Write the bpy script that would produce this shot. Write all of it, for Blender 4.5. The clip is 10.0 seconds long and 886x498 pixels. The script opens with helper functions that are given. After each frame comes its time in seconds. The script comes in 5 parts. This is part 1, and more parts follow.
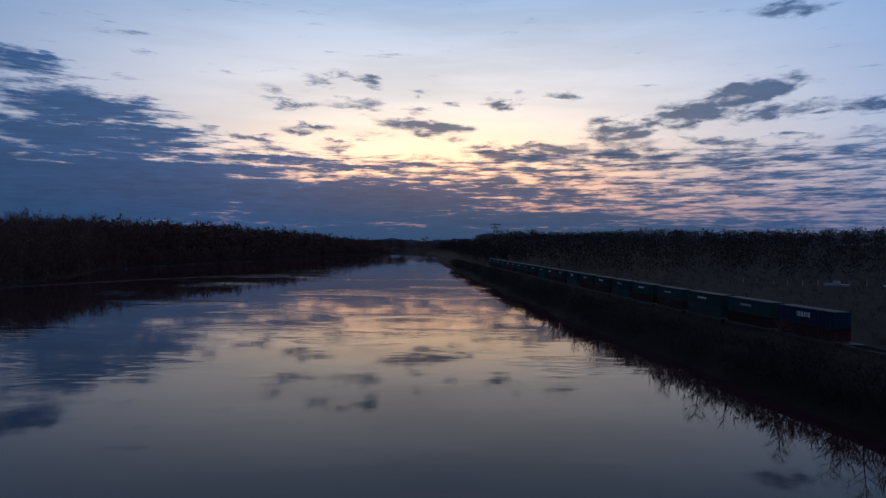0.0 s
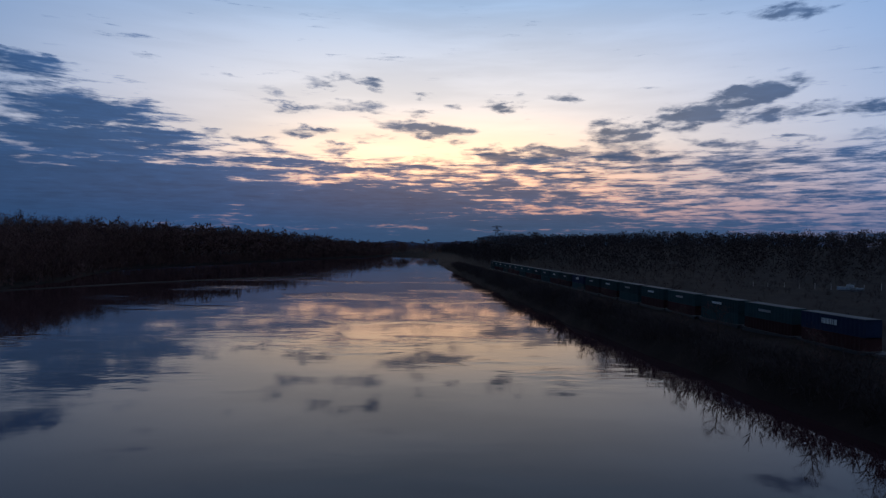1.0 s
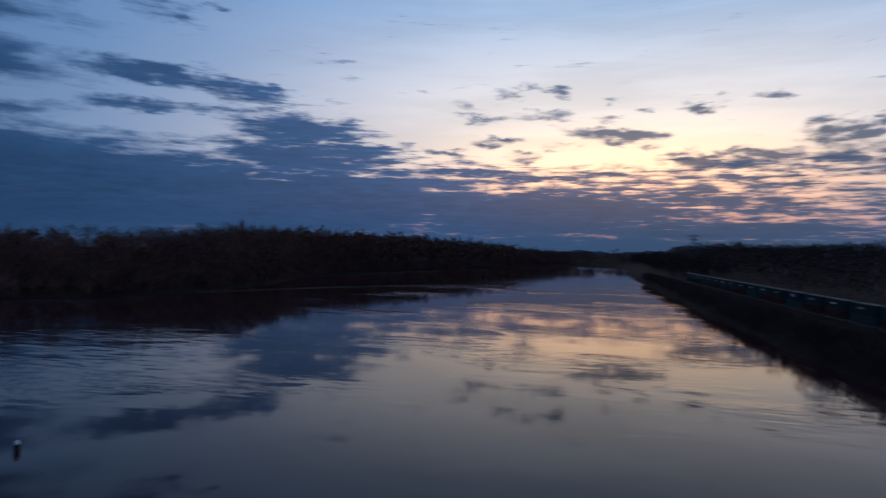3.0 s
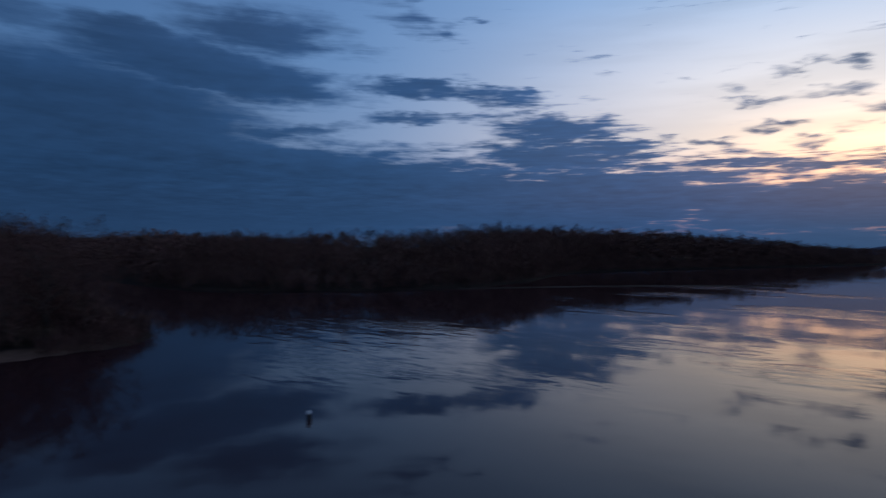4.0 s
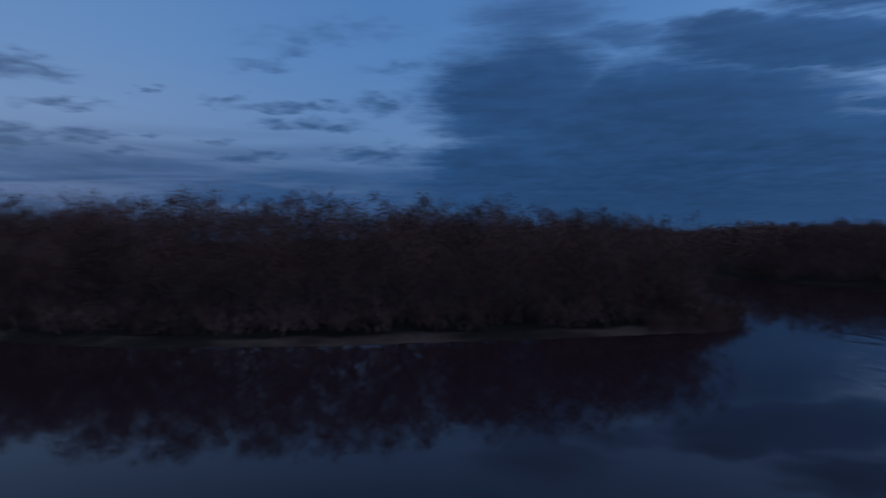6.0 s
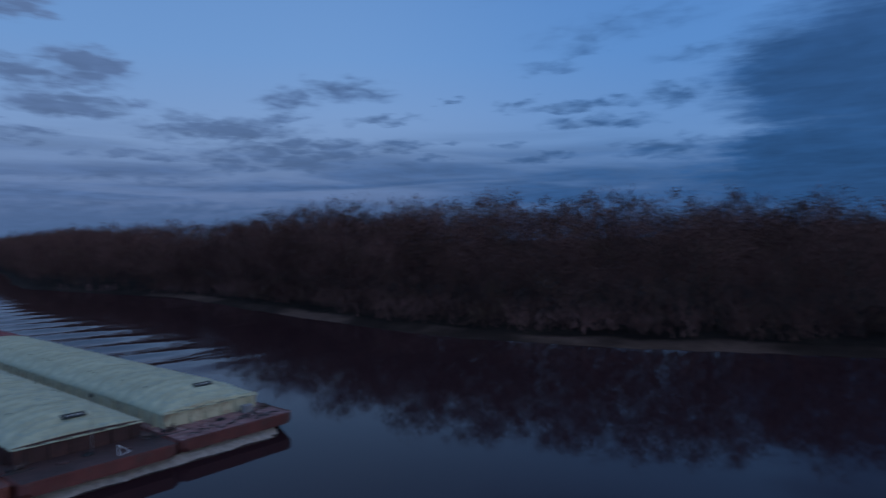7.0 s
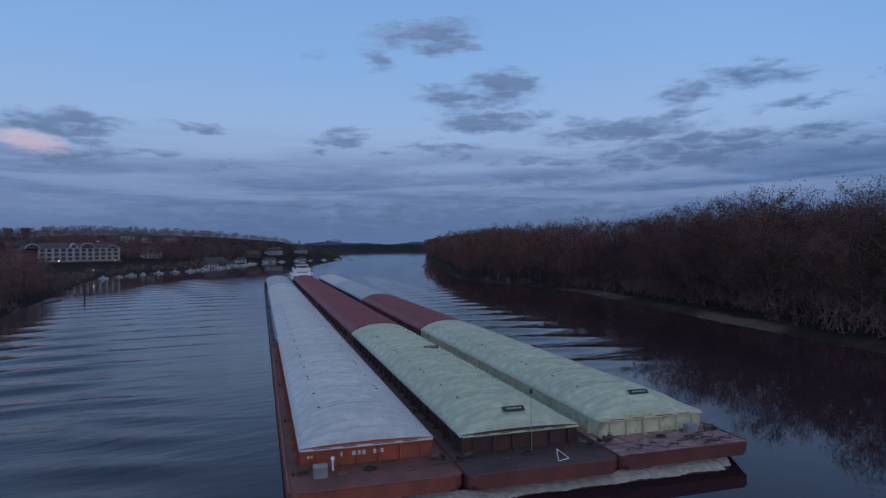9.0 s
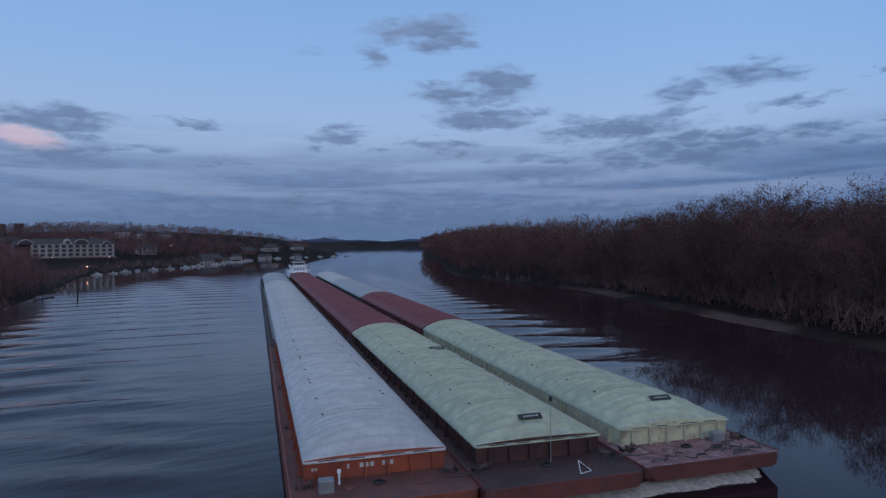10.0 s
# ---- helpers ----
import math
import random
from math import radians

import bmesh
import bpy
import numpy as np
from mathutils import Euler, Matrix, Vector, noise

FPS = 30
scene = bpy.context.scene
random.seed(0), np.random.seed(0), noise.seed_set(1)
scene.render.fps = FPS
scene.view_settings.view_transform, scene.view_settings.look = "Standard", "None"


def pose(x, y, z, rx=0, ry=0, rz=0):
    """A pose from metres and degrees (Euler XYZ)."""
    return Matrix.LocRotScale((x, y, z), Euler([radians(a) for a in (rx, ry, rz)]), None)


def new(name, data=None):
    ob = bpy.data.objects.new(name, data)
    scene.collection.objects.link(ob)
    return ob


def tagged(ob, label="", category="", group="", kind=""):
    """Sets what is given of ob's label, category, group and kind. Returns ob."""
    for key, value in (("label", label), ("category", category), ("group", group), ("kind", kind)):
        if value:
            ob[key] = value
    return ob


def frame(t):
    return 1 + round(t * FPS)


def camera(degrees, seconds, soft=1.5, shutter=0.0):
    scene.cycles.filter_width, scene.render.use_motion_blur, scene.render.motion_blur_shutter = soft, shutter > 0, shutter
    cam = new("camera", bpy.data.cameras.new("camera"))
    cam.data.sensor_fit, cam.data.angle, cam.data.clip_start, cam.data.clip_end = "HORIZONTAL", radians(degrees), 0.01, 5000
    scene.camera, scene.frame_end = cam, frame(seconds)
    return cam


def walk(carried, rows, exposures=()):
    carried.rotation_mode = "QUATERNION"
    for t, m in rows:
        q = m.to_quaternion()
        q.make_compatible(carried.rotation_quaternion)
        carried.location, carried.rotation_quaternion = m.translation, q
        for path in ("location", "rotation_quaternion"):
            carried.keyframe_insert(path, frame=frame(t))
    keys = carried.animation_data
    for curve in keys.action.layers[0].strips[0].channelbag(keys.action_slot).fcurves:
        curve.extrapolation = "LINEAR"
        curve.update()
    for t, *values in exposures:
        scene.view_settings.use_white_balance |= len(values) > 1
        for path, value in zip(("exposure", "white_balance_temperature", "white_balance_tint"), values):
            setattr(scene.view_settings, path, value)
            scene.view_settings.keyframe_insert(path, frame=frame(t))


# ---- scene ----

# ---- camera and its flight over the river ----
cam = camera(70.0, 10.0, 1.3, 0.5)
walk(cam, [
    (0.0, pose(0.00, 0.00, 16.00, 89.43, -0.40, 0.00)),
    (0.5, pose(0.00, 3.00, 16.00, 89.54, -0.38, 0.05)),
    (1.0, pose(0.00, 5.80, 16.00, 89.65, -0.39, 0.13)),
    (1.5, pose(0.00, 8.30, 16.00, 89.83, -0.25, 0.48)),
    (2.0, pose(0.10, 10.30, 16.00, 90.06, -0.07, 2.35)),
    (2.2, pose(0.20, 10.90, 16.00, 90.14, -0.14, 4.50)),
    (3.3, pose(0.80, 12.80, 16.00, 90.16, -1.19, 23.06)),
    (3.5, pose(1.00, 12.90, 16.00, 90.07, -1.15, 27.68)),
    (4.0, pose(1.70, 12.90, 16.00, 89.84, -0.54, 39.74)),
    (4.5, pose(2.70, 12.60, 16.00, 89.48, -0.21, 52.51)),
    (5.0, pose(4.00, 12.30, 16.00, 89.25, 0.30, 65.16)),
    (5.5, pose(5.30, 11.90, 16.00, 89.17, 0.55, 77.31)),
    (6.8, pose(7.72, 10.51, 16.48, 89.27, 0.91, 111.05)),
    (7.0, pose(7.05, 9.66, 16.48, 89.32, 0.82, 115.88)),
    (7.5, pose(5.50, 7.50, 16.47, 89.66, 0.04, 128.90)),
    (8.0, pose(4.50, 5.03, 16.15, 89.86, 0.00, 140.48)),
    (8.5, pose(3.89, 3.06, 15.85, 89.81, 0.36, 147.79)),
    (9.0, pose(3.60, 1.60, 15.79, 89.68, 0.66, 150.63)),
    (9.5, pose(3.39, 0.08, 15.79, 89.53, 0.58, 150.48)),
    (10.0, pose(3.21, -1.46, 15.79, 89.42, 0.47, 150.25)),
], [(0.0, -0.86, 6750, 13), (2.2, -0.84, 6750, 13), (3.5, -0.86, 6750, 13), (4.5, -0.7, 6650, 13), (5.5, -0.55, 6550, 13), (6.8, -0.2, 6250, 12), (7.5, -0.05, 6300, 12), (8.5, 0.2, 6750, 12), (10.0, 0.38, 7350, 13)])


# ---- sky after sunset: a clear gradient with a glow in the west, and clouds ----
def lin(r, g, b):
    """sRGB bytes to linear colour."""
    return tuple((c / 255 / 12.92 if c < 10 else ((c / 255 + 0.055) / 1.055) ** 2.4) for c in (r, g, b)) + (1.0,)


class Nodes:
    """Short hand for building a node tree."""

    def __init__(self, tree, fresh=True):
        self.t = tree
        if fresh:
            tree.nodes.clear()

    def add(self, kind, **props):
        n = self.t.nodes.new(kind)
        for k, v in props.items():
            setattr(n, k, v)
        return n

    def put(self, n, key, v):
        if v is None:
            return
        if hasattr(v, "is_output"):
            self.t.links.new(v, n.inputs[key])
        else:
            n.inputs[key].default_value = v

    def math(self, op, a, b=None, c=None, clamp=False):
        n = self.add("ShaderNodeMath", operation=op, use_clamp=clamp)
        for i, v in enumerate((a, b, c)):
            self.put(n, i, v)
        return n.outputs[0]

    def vec(self, op, a, b=None):
        n = self.add("ShaderNodeVectorMath", operation=op)
        self.put(n, 0, a)
        self.put(n, 1, b)
        return n.outputs["Value"] if op in ("LENGTH", "DOT_PRODUCT") else n.outputs[0]

    def xyz(self, x, y, z):
        n = self.add("ShaderNodeCombineXYZ")
        for i, v in enumerate((x, y, z)):
            self.put(n, i, v)
        return n.outputs[0]

    def mix(self, fac, a, b, blend="MIX"):
        n = self.add("ShaderNodeMix", data_type="RGBA", blend_type=blend)
        self.put(n, 0, fac)
        self.put(n, 6, a)
        self.put(n, 7, b)
        return n.outputs[2]

    def step(self, v, lo, hi, a=0.0, b=1.0, smooth=True):
        n = self.add("ShaderNodeMapRange", interpolation_type="SMOOTHSTEP" if smooth else "LINEAR")
        for i, x in enumerate((v, lo, hi, a, b)):
            self.put(n, i, x)
        return n.outputs[0]

    def noise(self, vector, scale, detail=4.0, rough=0.55, distort=0.0):
        n = self.add("ShaderNodeTexNoise", noise_dimensions="3D")
        self.put(n, "Vector", vector)
        for k, v in (("Scale", scale), ("Detail", detail), ("Roughness", rough), ("Distortion", distort)):
            n.inputs[k].default_value = v
        return n.outputs[0]

    def mapping(self, vector, loc=(0, 0, 0), rot=(0, 0, 0), scale=(1, 1, 1), kind="POINT"):
        n = self.add("ShaderNodeMapping", vector_type=kind)
        self.put(n, 0, vector)
        n.inputs["Location"].default_value, n.inputs["Rotation"].default_value, n.inputs["Scale"].default_value = loc, rot, scale
        return n.outputs[0]

    def ramp(self, fac, stops):
        n = self.add("ShaderNodeValToRGB")
        e = n.color_ramp.elements
        while len(e) < len(stops):
            e.new(0.5)
        for el, (p, c) in zip(e, stops):
            el.position, el.color = p, c
        self.put(n, 0, fac)
        return n.outputs[0]


world = bpy.data.worlds.new("dusk_sky")
world.use_nodes = True
scene.world = world
W = Nodes(world.node_tree)
dirn = W.add("ShaderNodeTexCoord").outputs["Generated"]
sep = W.add("ShaderNodeSeparateXYZ")
W.put(sep, 0, dirn)
dx, dy, dz = sep.outputs
MID = radians(75.0)
ahead = W.vec("DOT_PRODUCT", dirn, (-math.sin(MID), math.cos(MID), 0))
left = W.vec("DOT_PRODUCT", dirn, (-math.cos(MID), -math.sin(MID), 0))
az = W.math("MULTIPLY_ADD", W.math("ARCTAN2", left, ahead), math.degrees(1), 75.0)
el = W.math("MULTIPLY", W.math("ARCSINE", dz), math.degrees(1))
up = W.math("MAXIMUM", el, 0.0)

# clear sky, away from the glow and within it
away = W.ramp(W.math("DIVIDE", up, 80.0), [(0.0, lin(98, 120, 160)), (0.05, lin(122, 145, 186)), (0.11, lin(140, 172, 216)), (0.2, lin(122, 166, 220)), (0.3, lin(110, 156, 214)), (0.5, lin(106, 142, 190)), (0.85, lin(126, 134, 150))])
glow = W.ramp(W.math("DIVIDE", up, 80.0), [(0.0, lin(170, 132, 140)), (0.04, lin(228, 180, 162)), (0.075, lin(255, 220, 198)), (0.11, lin(255, 240, 226)), (0.17, lin(234, 234, 238)), (0.26, lin(166, 196, 232)), (0.36, lin(136, 158, 196)), (0.5, lin(104, 112, 142)), (0.85, lin(110, 112, 128))])
west = W.step(W.math("ABSOLUTE", W.math("SUBTRACT", az, 1.0)), 5.0, 50.0, 1.0, 0.0)
clear = W.mix(west, away, glow)
# the heart of the afterglow outshines the rest
heart = W.step(W.vec("LENGTH", W.mapping(W.xyz(az, el, 0.0), (0.0, 6.5, 0), (0, 0, 0), (20.0, 5.5, 1), "TEXTURE")), 0.1, 1.25, 1.0, 0.0)
clear = W.vec("MULTIPLY", clear, W.mix(heart, (1, 1, 1, 1), (1.70, 1.37, 1.06, 1)))
# thin slanting veils of high cloud in the west
veil = W.noise(W.mapping(W.xyz(az, el, 0.0), (0, 0, 3.0), (0, 0, radians(-24)), (0.05, 0.42, 1.0)), 1.0, 4.0, 0.55)
veil = W.step(veil, 0.35, 0.65, 0.92, 1.05)
clear = W.vec("MULTIPLY", clear, W.mix(west, (1, 1, 1, 1), W.xyz(veil, veil, veil)))
# between the glow and the paler east lies the deepest blue
blue_side = W.step(W.math("ABSOLUTE", W.math("SUBTRACT", az, 84.0)), 8.0, 46.0, 1.0, 0.0)
clear = W.mix(blue_side, clear, W.vec("MULTIPLY", clear, (0.62, 0.78, 0.90)))

# cloud deck, seen in perspective
high = W.math("ADD", W.math("MAXIMUM", dz, 0.0), 0.06)
deck = W.xyz(W.math("DIVIDE", dx, high), W.math("DIVIDE", dy, high), 0.0)
coarse = W.noise(deck, 1.1, 6.0, 0.62, 0.35)
fine = W.noise(deck, 3.4, 8.0, 0.62, 0.25)
sky_at = W.xyz(az, el, 0.0)
wisp = W.noise(W.mapping(sky_at, scale=(0.24, 0.9, 1.0)), 1.0, 6.0, 0.6)
curl = W.noise(W.mapping(sky_at, (31.0, 7.0, 2.0), scale=(0.34, 1.0, 1.0)), 1.0, 5.0, 0.62)
streak = W.noise(W.mapping(sky_at, (3.0, 11.0, 5.0), scale=(0.085, 1.25, 1.0)), 1.0, 6.0, 0.62)
soft_at = W.add("ShaderNodeVectorMath", operation="ADD")
W.put(soft_at, 0, sky_at)
W.put(soft_at, 1, W.vec("MULTIPLY", W.vec("SUBTRACT", W.xyz(wisp, curl, 0.0), (0.5, 0.5, 0.0)), (7.0, 2.4, 0.0)))
soft_at = soft_at.outputs[0]


def bank(cover, places):
    """Adds clouds to a cover: azimuth, elevation, half width, half height, tilt, weight."""
    base = soft_at
    for k, (a, e, w, h, tilt, weight) in enumerate(places):
        if cover is not None and k % 6 == 0:
            # a vanishing share of the cover so far, so that the clouds are worked out one after another
            chain = W.add("ShaderNodeVectorMath", operation="MULTIPLY_ADD")
            W.put(chain, 0, W.xyz(cover, cover, 0.0))
            chain.inputs[1].default_value = (1e-6, 1e-6, 0.0)
            W.put(chain, 2, soft_at)
            base = chain.outputs[0]
        at = W.mapping(base, (a, e, 0), (0, 0, radians(tilt)), (w, h, 1), "TEXTURE")
        one = W.step(W.vec("LENGTH", at), 0.2, 1.6, weight, 0.0)
        cover = one if cover is None else W.math("MAXIMUM", cover, one)
    return cover


def off(noise, gain):
    return W.math("MULTIPLY", W.math("SUBTRACT", noise, 0.5), gain)


# the great blue-grey bank in the south-west: its mass, its folds, its ragged edge, and low streaks under the glow
cover = bank(None, [
    (84.5, 12.3, 7.5, 5.29, -1, 1.2), (85.6, 6.4, 7, 2.99, -0, 1.3), (71.3, 9.7, 17.2, 5.39, 1, 1.4), (60.1, 14.1, 12.4, 1.73, 5, 1.2), (59.2, 5.9, 22.2, 3.59, 2, 1.6),
    (81.4, 18.9, 7.6, 2.71, -1, 0.7), (54.7, 17.3, 6.5, 1.7, -3, 0.9), (66.3, 16.9, 6.4, 1.14, 4, 0.9), (56.8, 4.6, 38.7, 4.04, -0, 1.7), (82, 13.5, 7.7, 5.02, -7, 1.1),
    (46.7, 26, 31.7, 2.45, 1, 0.9), (75.9, 29, 35.5, 4.98, -7, 1.3),
])
cover = bank(cover, [
    (61.9, 15.2, 12.7, 2.1, 6, 1.1), (40.7, 13.9, 9.2, 1.03, 3, 1.05), (42.6, 11.5, 6.9, 0.68, -1, 0.8), (53.8, 13.3, 5.6, 1.45, -0, 1), (74.6, 16.9, 6.1, 1.51, 8, 0.7),
    (30.4, 10.2, 6.1, 1.28, -1, 1.05), (23.8, 8.1, 4.3, 1.1, 4, 1.05), (49.2, 18.3, 5.1, 1.83, 21, 0.55), (56.9, 17.3, 3, 1.02, -1, 0.7), (56.4, 17.8, 7.9, 2.03, 2, 1),
    (43.3, 19.7, 6.2, 1.74, 19, 0.6), (40.4, 18.7, 1.9, 0.67, 25, 0.7), (37.4, 19.7, 1.5, 0.36, -4, 0.5),
])
cover = bank(cover, [
    (55.5, 13.8, 6.8, 2.13, 2, 1.1), (36.3, 13.4, 6, 1.2, 9, 0.95), (30.2, 10.9, 6.6, 1.23, 3, 1), (25, 8.8, 6.6, 1.1, 4, 1.05), (55.4, 9.7, 8.8, 0.88, -6, 0.9),
    (29.5, 7.8, 8.1, 1.96, 7, 1.25), (32.2, 11.9, 2.2, 0.74, -3, 0.85), (33.6, 13.7, 2.7, 0.64, 9, 0.8), (27.6, 10.1, 4.4, 0.79, 9, 0.9), (22.1, 8.3, 3.1, 0.65, -4, 0.9),
])
cover = bank(cover, [
    (27.6, 3.9, 17.9, 3.15, -2, 1.7), (9.4, 3.5, 16, 2.51, -1, 1.5), (3.3, 6.9, 6.1, 0.5, 7, 0.85), (11.3, 6.9, 9.7, 0.69, 3, 1), (-4.4, 5.1, 7.6, 1.92, 5, 1),
    (-13.3, 4.1, 12.4, 1.39, 4, 0.9), (-10.9, 6, 5.9, 0.99, 1, 0.95), (-5.9, 2.2, 17.2, 1.12, -0, 1.25), (-24.7, 1.6, 17.5, 0.74, 0, 0.95), (-31.8, 4.1, 5.5, 1.3, -3, 0.8),
    (-19.9, 4.2, 5, 0.76, 1, 0.85), (-32.5, 5.8, 3.3, 0.51, -2, 0.6),
    (4, 0.5, 42, 1.3, 0, 1.5),
])
shred = W.noise(W.mapping(sky_at, (13.0, 2.0, 8.0), scale=(0.30, 2.6, 1.0)), 1.0, 6.0, 0.66)
ragged = W.step(az, 36.0, 66.0, 1.0, 0.40)
ruffle = W.math("ADD", W.math("ADD", off(streak, 1.3), off(shred, W.step(az, 24.0, 48.0, 2.2, 0.5))), W.math("ADD", off(coarse, 0.5), off(fine, 1.4)))
# broken cloud all along the lower west
broken = W.math("MULTIPLY", W.step(el, 7.2, 9.4, 0.66, 0.0), W.step(W.math("ABSOLUTE", W.math("SUBTRACT", az, -4.0)), 30.0, 44.0, 1.0, 0.0))
cover = W.math("MAXIMUM", cover, broken)
thick = W.math("ADD", cover, W.math("MULTIPLY", ruffle, ragged))
dense = W.step(thick, W.step(az, 34.0, 66.0, 0.30, 0.12), 0.98)

# scattered clouds: the long dark one beside the glow and small ones about it, then those over the island and upstream
loose = bank(W.math("MULTIPLY", cover, 0.0001), [
    (-15, 9.8, 2.3, 1.05, -3, 1.3), (-18, 10.3, 3, 0.61, -5, 1.1), (-22, 11.1, 3.3, 1.18, -14, 1.35), (-25.9, 12.2, 3.9, 0.96, -9, 1.3), (-26.5, 10.6, 2.2, 0.71, -5, 1.1),
    (-30.2, 10.7, 2.9, 0.47, -0, 0.8), (-34.1, 10.5, 1.8, 0.61, 1, 1.05), (-28.6, 18.1, 2.4, 0.73, 1, 1), (1.6, 10.3, 4.1, 0.74, 9, 1.1), (-5.9, 7.9, 4.3, 0.75, 3, 1.2),
    (-9.6, 8.3, 3.7, 0.64, 1, 1), (-17.1, 7.6, 5.4, 0.81, 5, 0.95), (-23.4, 8.5, 2.7, 0.55, 9, 0.85), (-28.9, 8.5, 1.6, 0.31, 4, 0.8),
])
loose = bank(loose, [
    (11.9, 9.9, 2.1, 0.39, -2, 1), (16.9, 8.8, 1.8, 0.38, 7, 0.9), (9.4, 8.5, 2, 0.49, -2, 0.8), (13.3, 11.9, 2.7, 0.43, -0, 0.95), (6.5, 14.2, 1.4, 0.52, 8, 0.95),
    (8.9, 14.5, 1.2, 0.42, 7, 0.7), (11.4, 14, 2.1, 0.42, 5, 0.6), (7.9, 12.1, 2.8, 0.53, 3, 0.75), (-5.3, 12.2, 1.8, 0.48, 1, 0.9), (-10.3, 12.9, 1.4, 0.33, 2, 0.6),
    (1.6, 13.1, 1.1, 0.34, -1, 0.6), (-1, 12.4, 1, 0.29, -0, 0.5), (2.6, 11.8, 1.1, 0.29, -1, 0.6), (15.2, 13.2, 2, 0.42, 11, 0.45), (18.7, 14.2, 1.3, 0.27, 7, 0.4),
])
loose = bank(loose, [
    (20.5, 9.3, 1.1, 0.28, -4, 0.6), (-25.1, 5.8, 1.4, 0.27, 2, 0.7), (-6.8, 13, 1.1, 0.29, 1, 0.5), (-33.6, 8.5, 1.5, 0.54, 5, 0.45), (6.9, 9.5, 2.6, 0.34, -2, 0.5),
    (-15.7, 8.6, 3.5, 0.53, 2, 0.6), (26.1, 15, 1.2, 0.26, 13, 0.4), (15.2, 9.2, 1, 0.19, -3, 0.5), (2.3, 7.7, 2, 0.2, -1, 0.5), (-2.8, 8.5, 1.5, 0.25, 0, 0.5),
])
loose = bank(loose, [
    (106.2, 14.9, 2.7, 0.58, -2, 0.6), (103, 16.1, 2.5, 0.42, -7, 0.5), (108.5, 12.1, 1.4, 0.54, -6, 0.7), (103.9, 11.6, 5.5, 0.48, -2, 0.85), (95.6, 12.1, 2.5, 1.11, -3, 0.85),
    (102.2, 10.1, 4.8, 0.67, 0, 0.9), (107.1, 7.3, 4.8, 0.78, -3, 0.9), (97, 7.7, 5.6, 1.04, -2, 0.85), (110.1, 8.4, 2.9, 0.55, -5, 0.6), (93.7, 15.2, 4.7, 0.68, -4, 0.5),
    (100.4, 17.9, 8.6, 1.27, -6, 0.4), (102.8, 17.1, 3.1, 1.13, -26, 0.5),
])
loose = bank(loose, [
    (152.1, 18.4, 4.8, 1.19, -4, 1.2), (150.3, 17.3, 2.4, 0.7, 0, 1.05), (156.4, 16.3, 1.5, 0.93, 19, 0.9), (161.4, 16.7, 1.6, 0.5, -3, 0.4), (145.2, 14, 3.1, 1.34, 2, 1.3),
    (149.3, 13, 3.3, 1.06, 6, 1.1), (151.4, 13.9, 1.9, 0.43, 0, 0.7), (145.3, 12.4, 1.9, 0.48, 1, 0.9), (146.3, 10.9, 4.8, 0.98, 3, 1.15), (141.5, 11.5, 1.8, 0.44, 2, 0.8),
    (159.5, 9.4, 2.4, 0.98, -4, 1.05), (162.2, 8.4, 1.9, 0.44, -1, 0.8), (157, 8.5, 1.6, 0.64, -1, 0.7), (149.9, 8.5, 5.1, 0.8, 3, 1.05), (152.4, 9.1, 2.1, 0.45, 0, 0.7),
])
loose = bank(loose, [
    (135.4, 9.6, 6.9, 1.05, -2, 1.1), (137.3, 10.7, 2.5, 0.48, 3, 0.8), (130.7, 10.5, 2.4, 0.7, -16, 0.9), (129.6, 12.3, 2.4, 1, -0, 0.95), (124.2, 13.3, 3.7, 0.95, -1, 0.9),
    (125.9, 14, 1.8, 0.39, 7, 0.7), (120.8, 10.8, 3.4, 0.39, -4, 0.8), (115.7, 12.5, 0.8, 0.32, 1, 0.7), (119.9, 8.5, 2.7, 0.86, 0, 1), (171.5, 10.2, 2.6, 0.51, 7, 1),
    (181.6, 9.6, 5, 1.1, -2, 1.2), (181.2, 7, 5.1, 1.16, -4, 1.05), (174.8, 7.9, 4, 0.41, 2, 0.8), (179.7, 8.4, 3.1, 0.48, 6, 0.8),
])
loose = bank(loose, [
    (141.8, 7.4, 8.7, 0.74, 2, 0.85), (129.8, 7.3, 10.9, 1.41, 0, 1.05), (117.6, 6.9, 4.5, 1.1, -0, 0.95), (169.1, 6.9, 6.6, 0.62, 1, 0.85), (159.5, 6, 12.5, 0.85, -0, 0.75),
    (154.5, 2.3, 41.7, 2.29, 0, 1.1), (139.3, 5.1, 12.6, 0.6, 1, 0.7), (115.4, 12.4, 0.9, 0.29, 1, 0.7), (120.8, 11, 2.9, 0.29, -0, 0.6), (116.5, 8.8, 4.8, 0.45, 1, 0.6),
    (127.5, 8.2, 9.5, 1.17, -1, 1.05), (110.3, 11.8, 1.2, 0.53, 2, 0.7), (143.3, 5.7, 12, 1.12, -2, 0.8),
])
lump = W.noise(W.mapping(sky_at, (5.0, 21.0, 4.0), scale=(0.50, 1.5, 1.0)), 1.0, 4.0, 0.5, 0.4)
fray = W.math("ADD", W.math("ADD", off(fine, W.step(az, 30.0, 90.0, 1.0, 0.55)), off(shred, W.step(az, 30.0, 80.0, 0.7, 0.0))), W.math("ADD", off(lump, W.step(az, 30.0, 90.0, 2.0, 1.5)), off(wisp, 0.5)))
body = W.math("ADD", W.math("MULTIPLY", loose, W.math("ADD", 1.0, fray)), W.math("MULTIPLY", W.math("MULTIPLY", fray, 0.35), W.step(loose, 0.02, 0.3)))
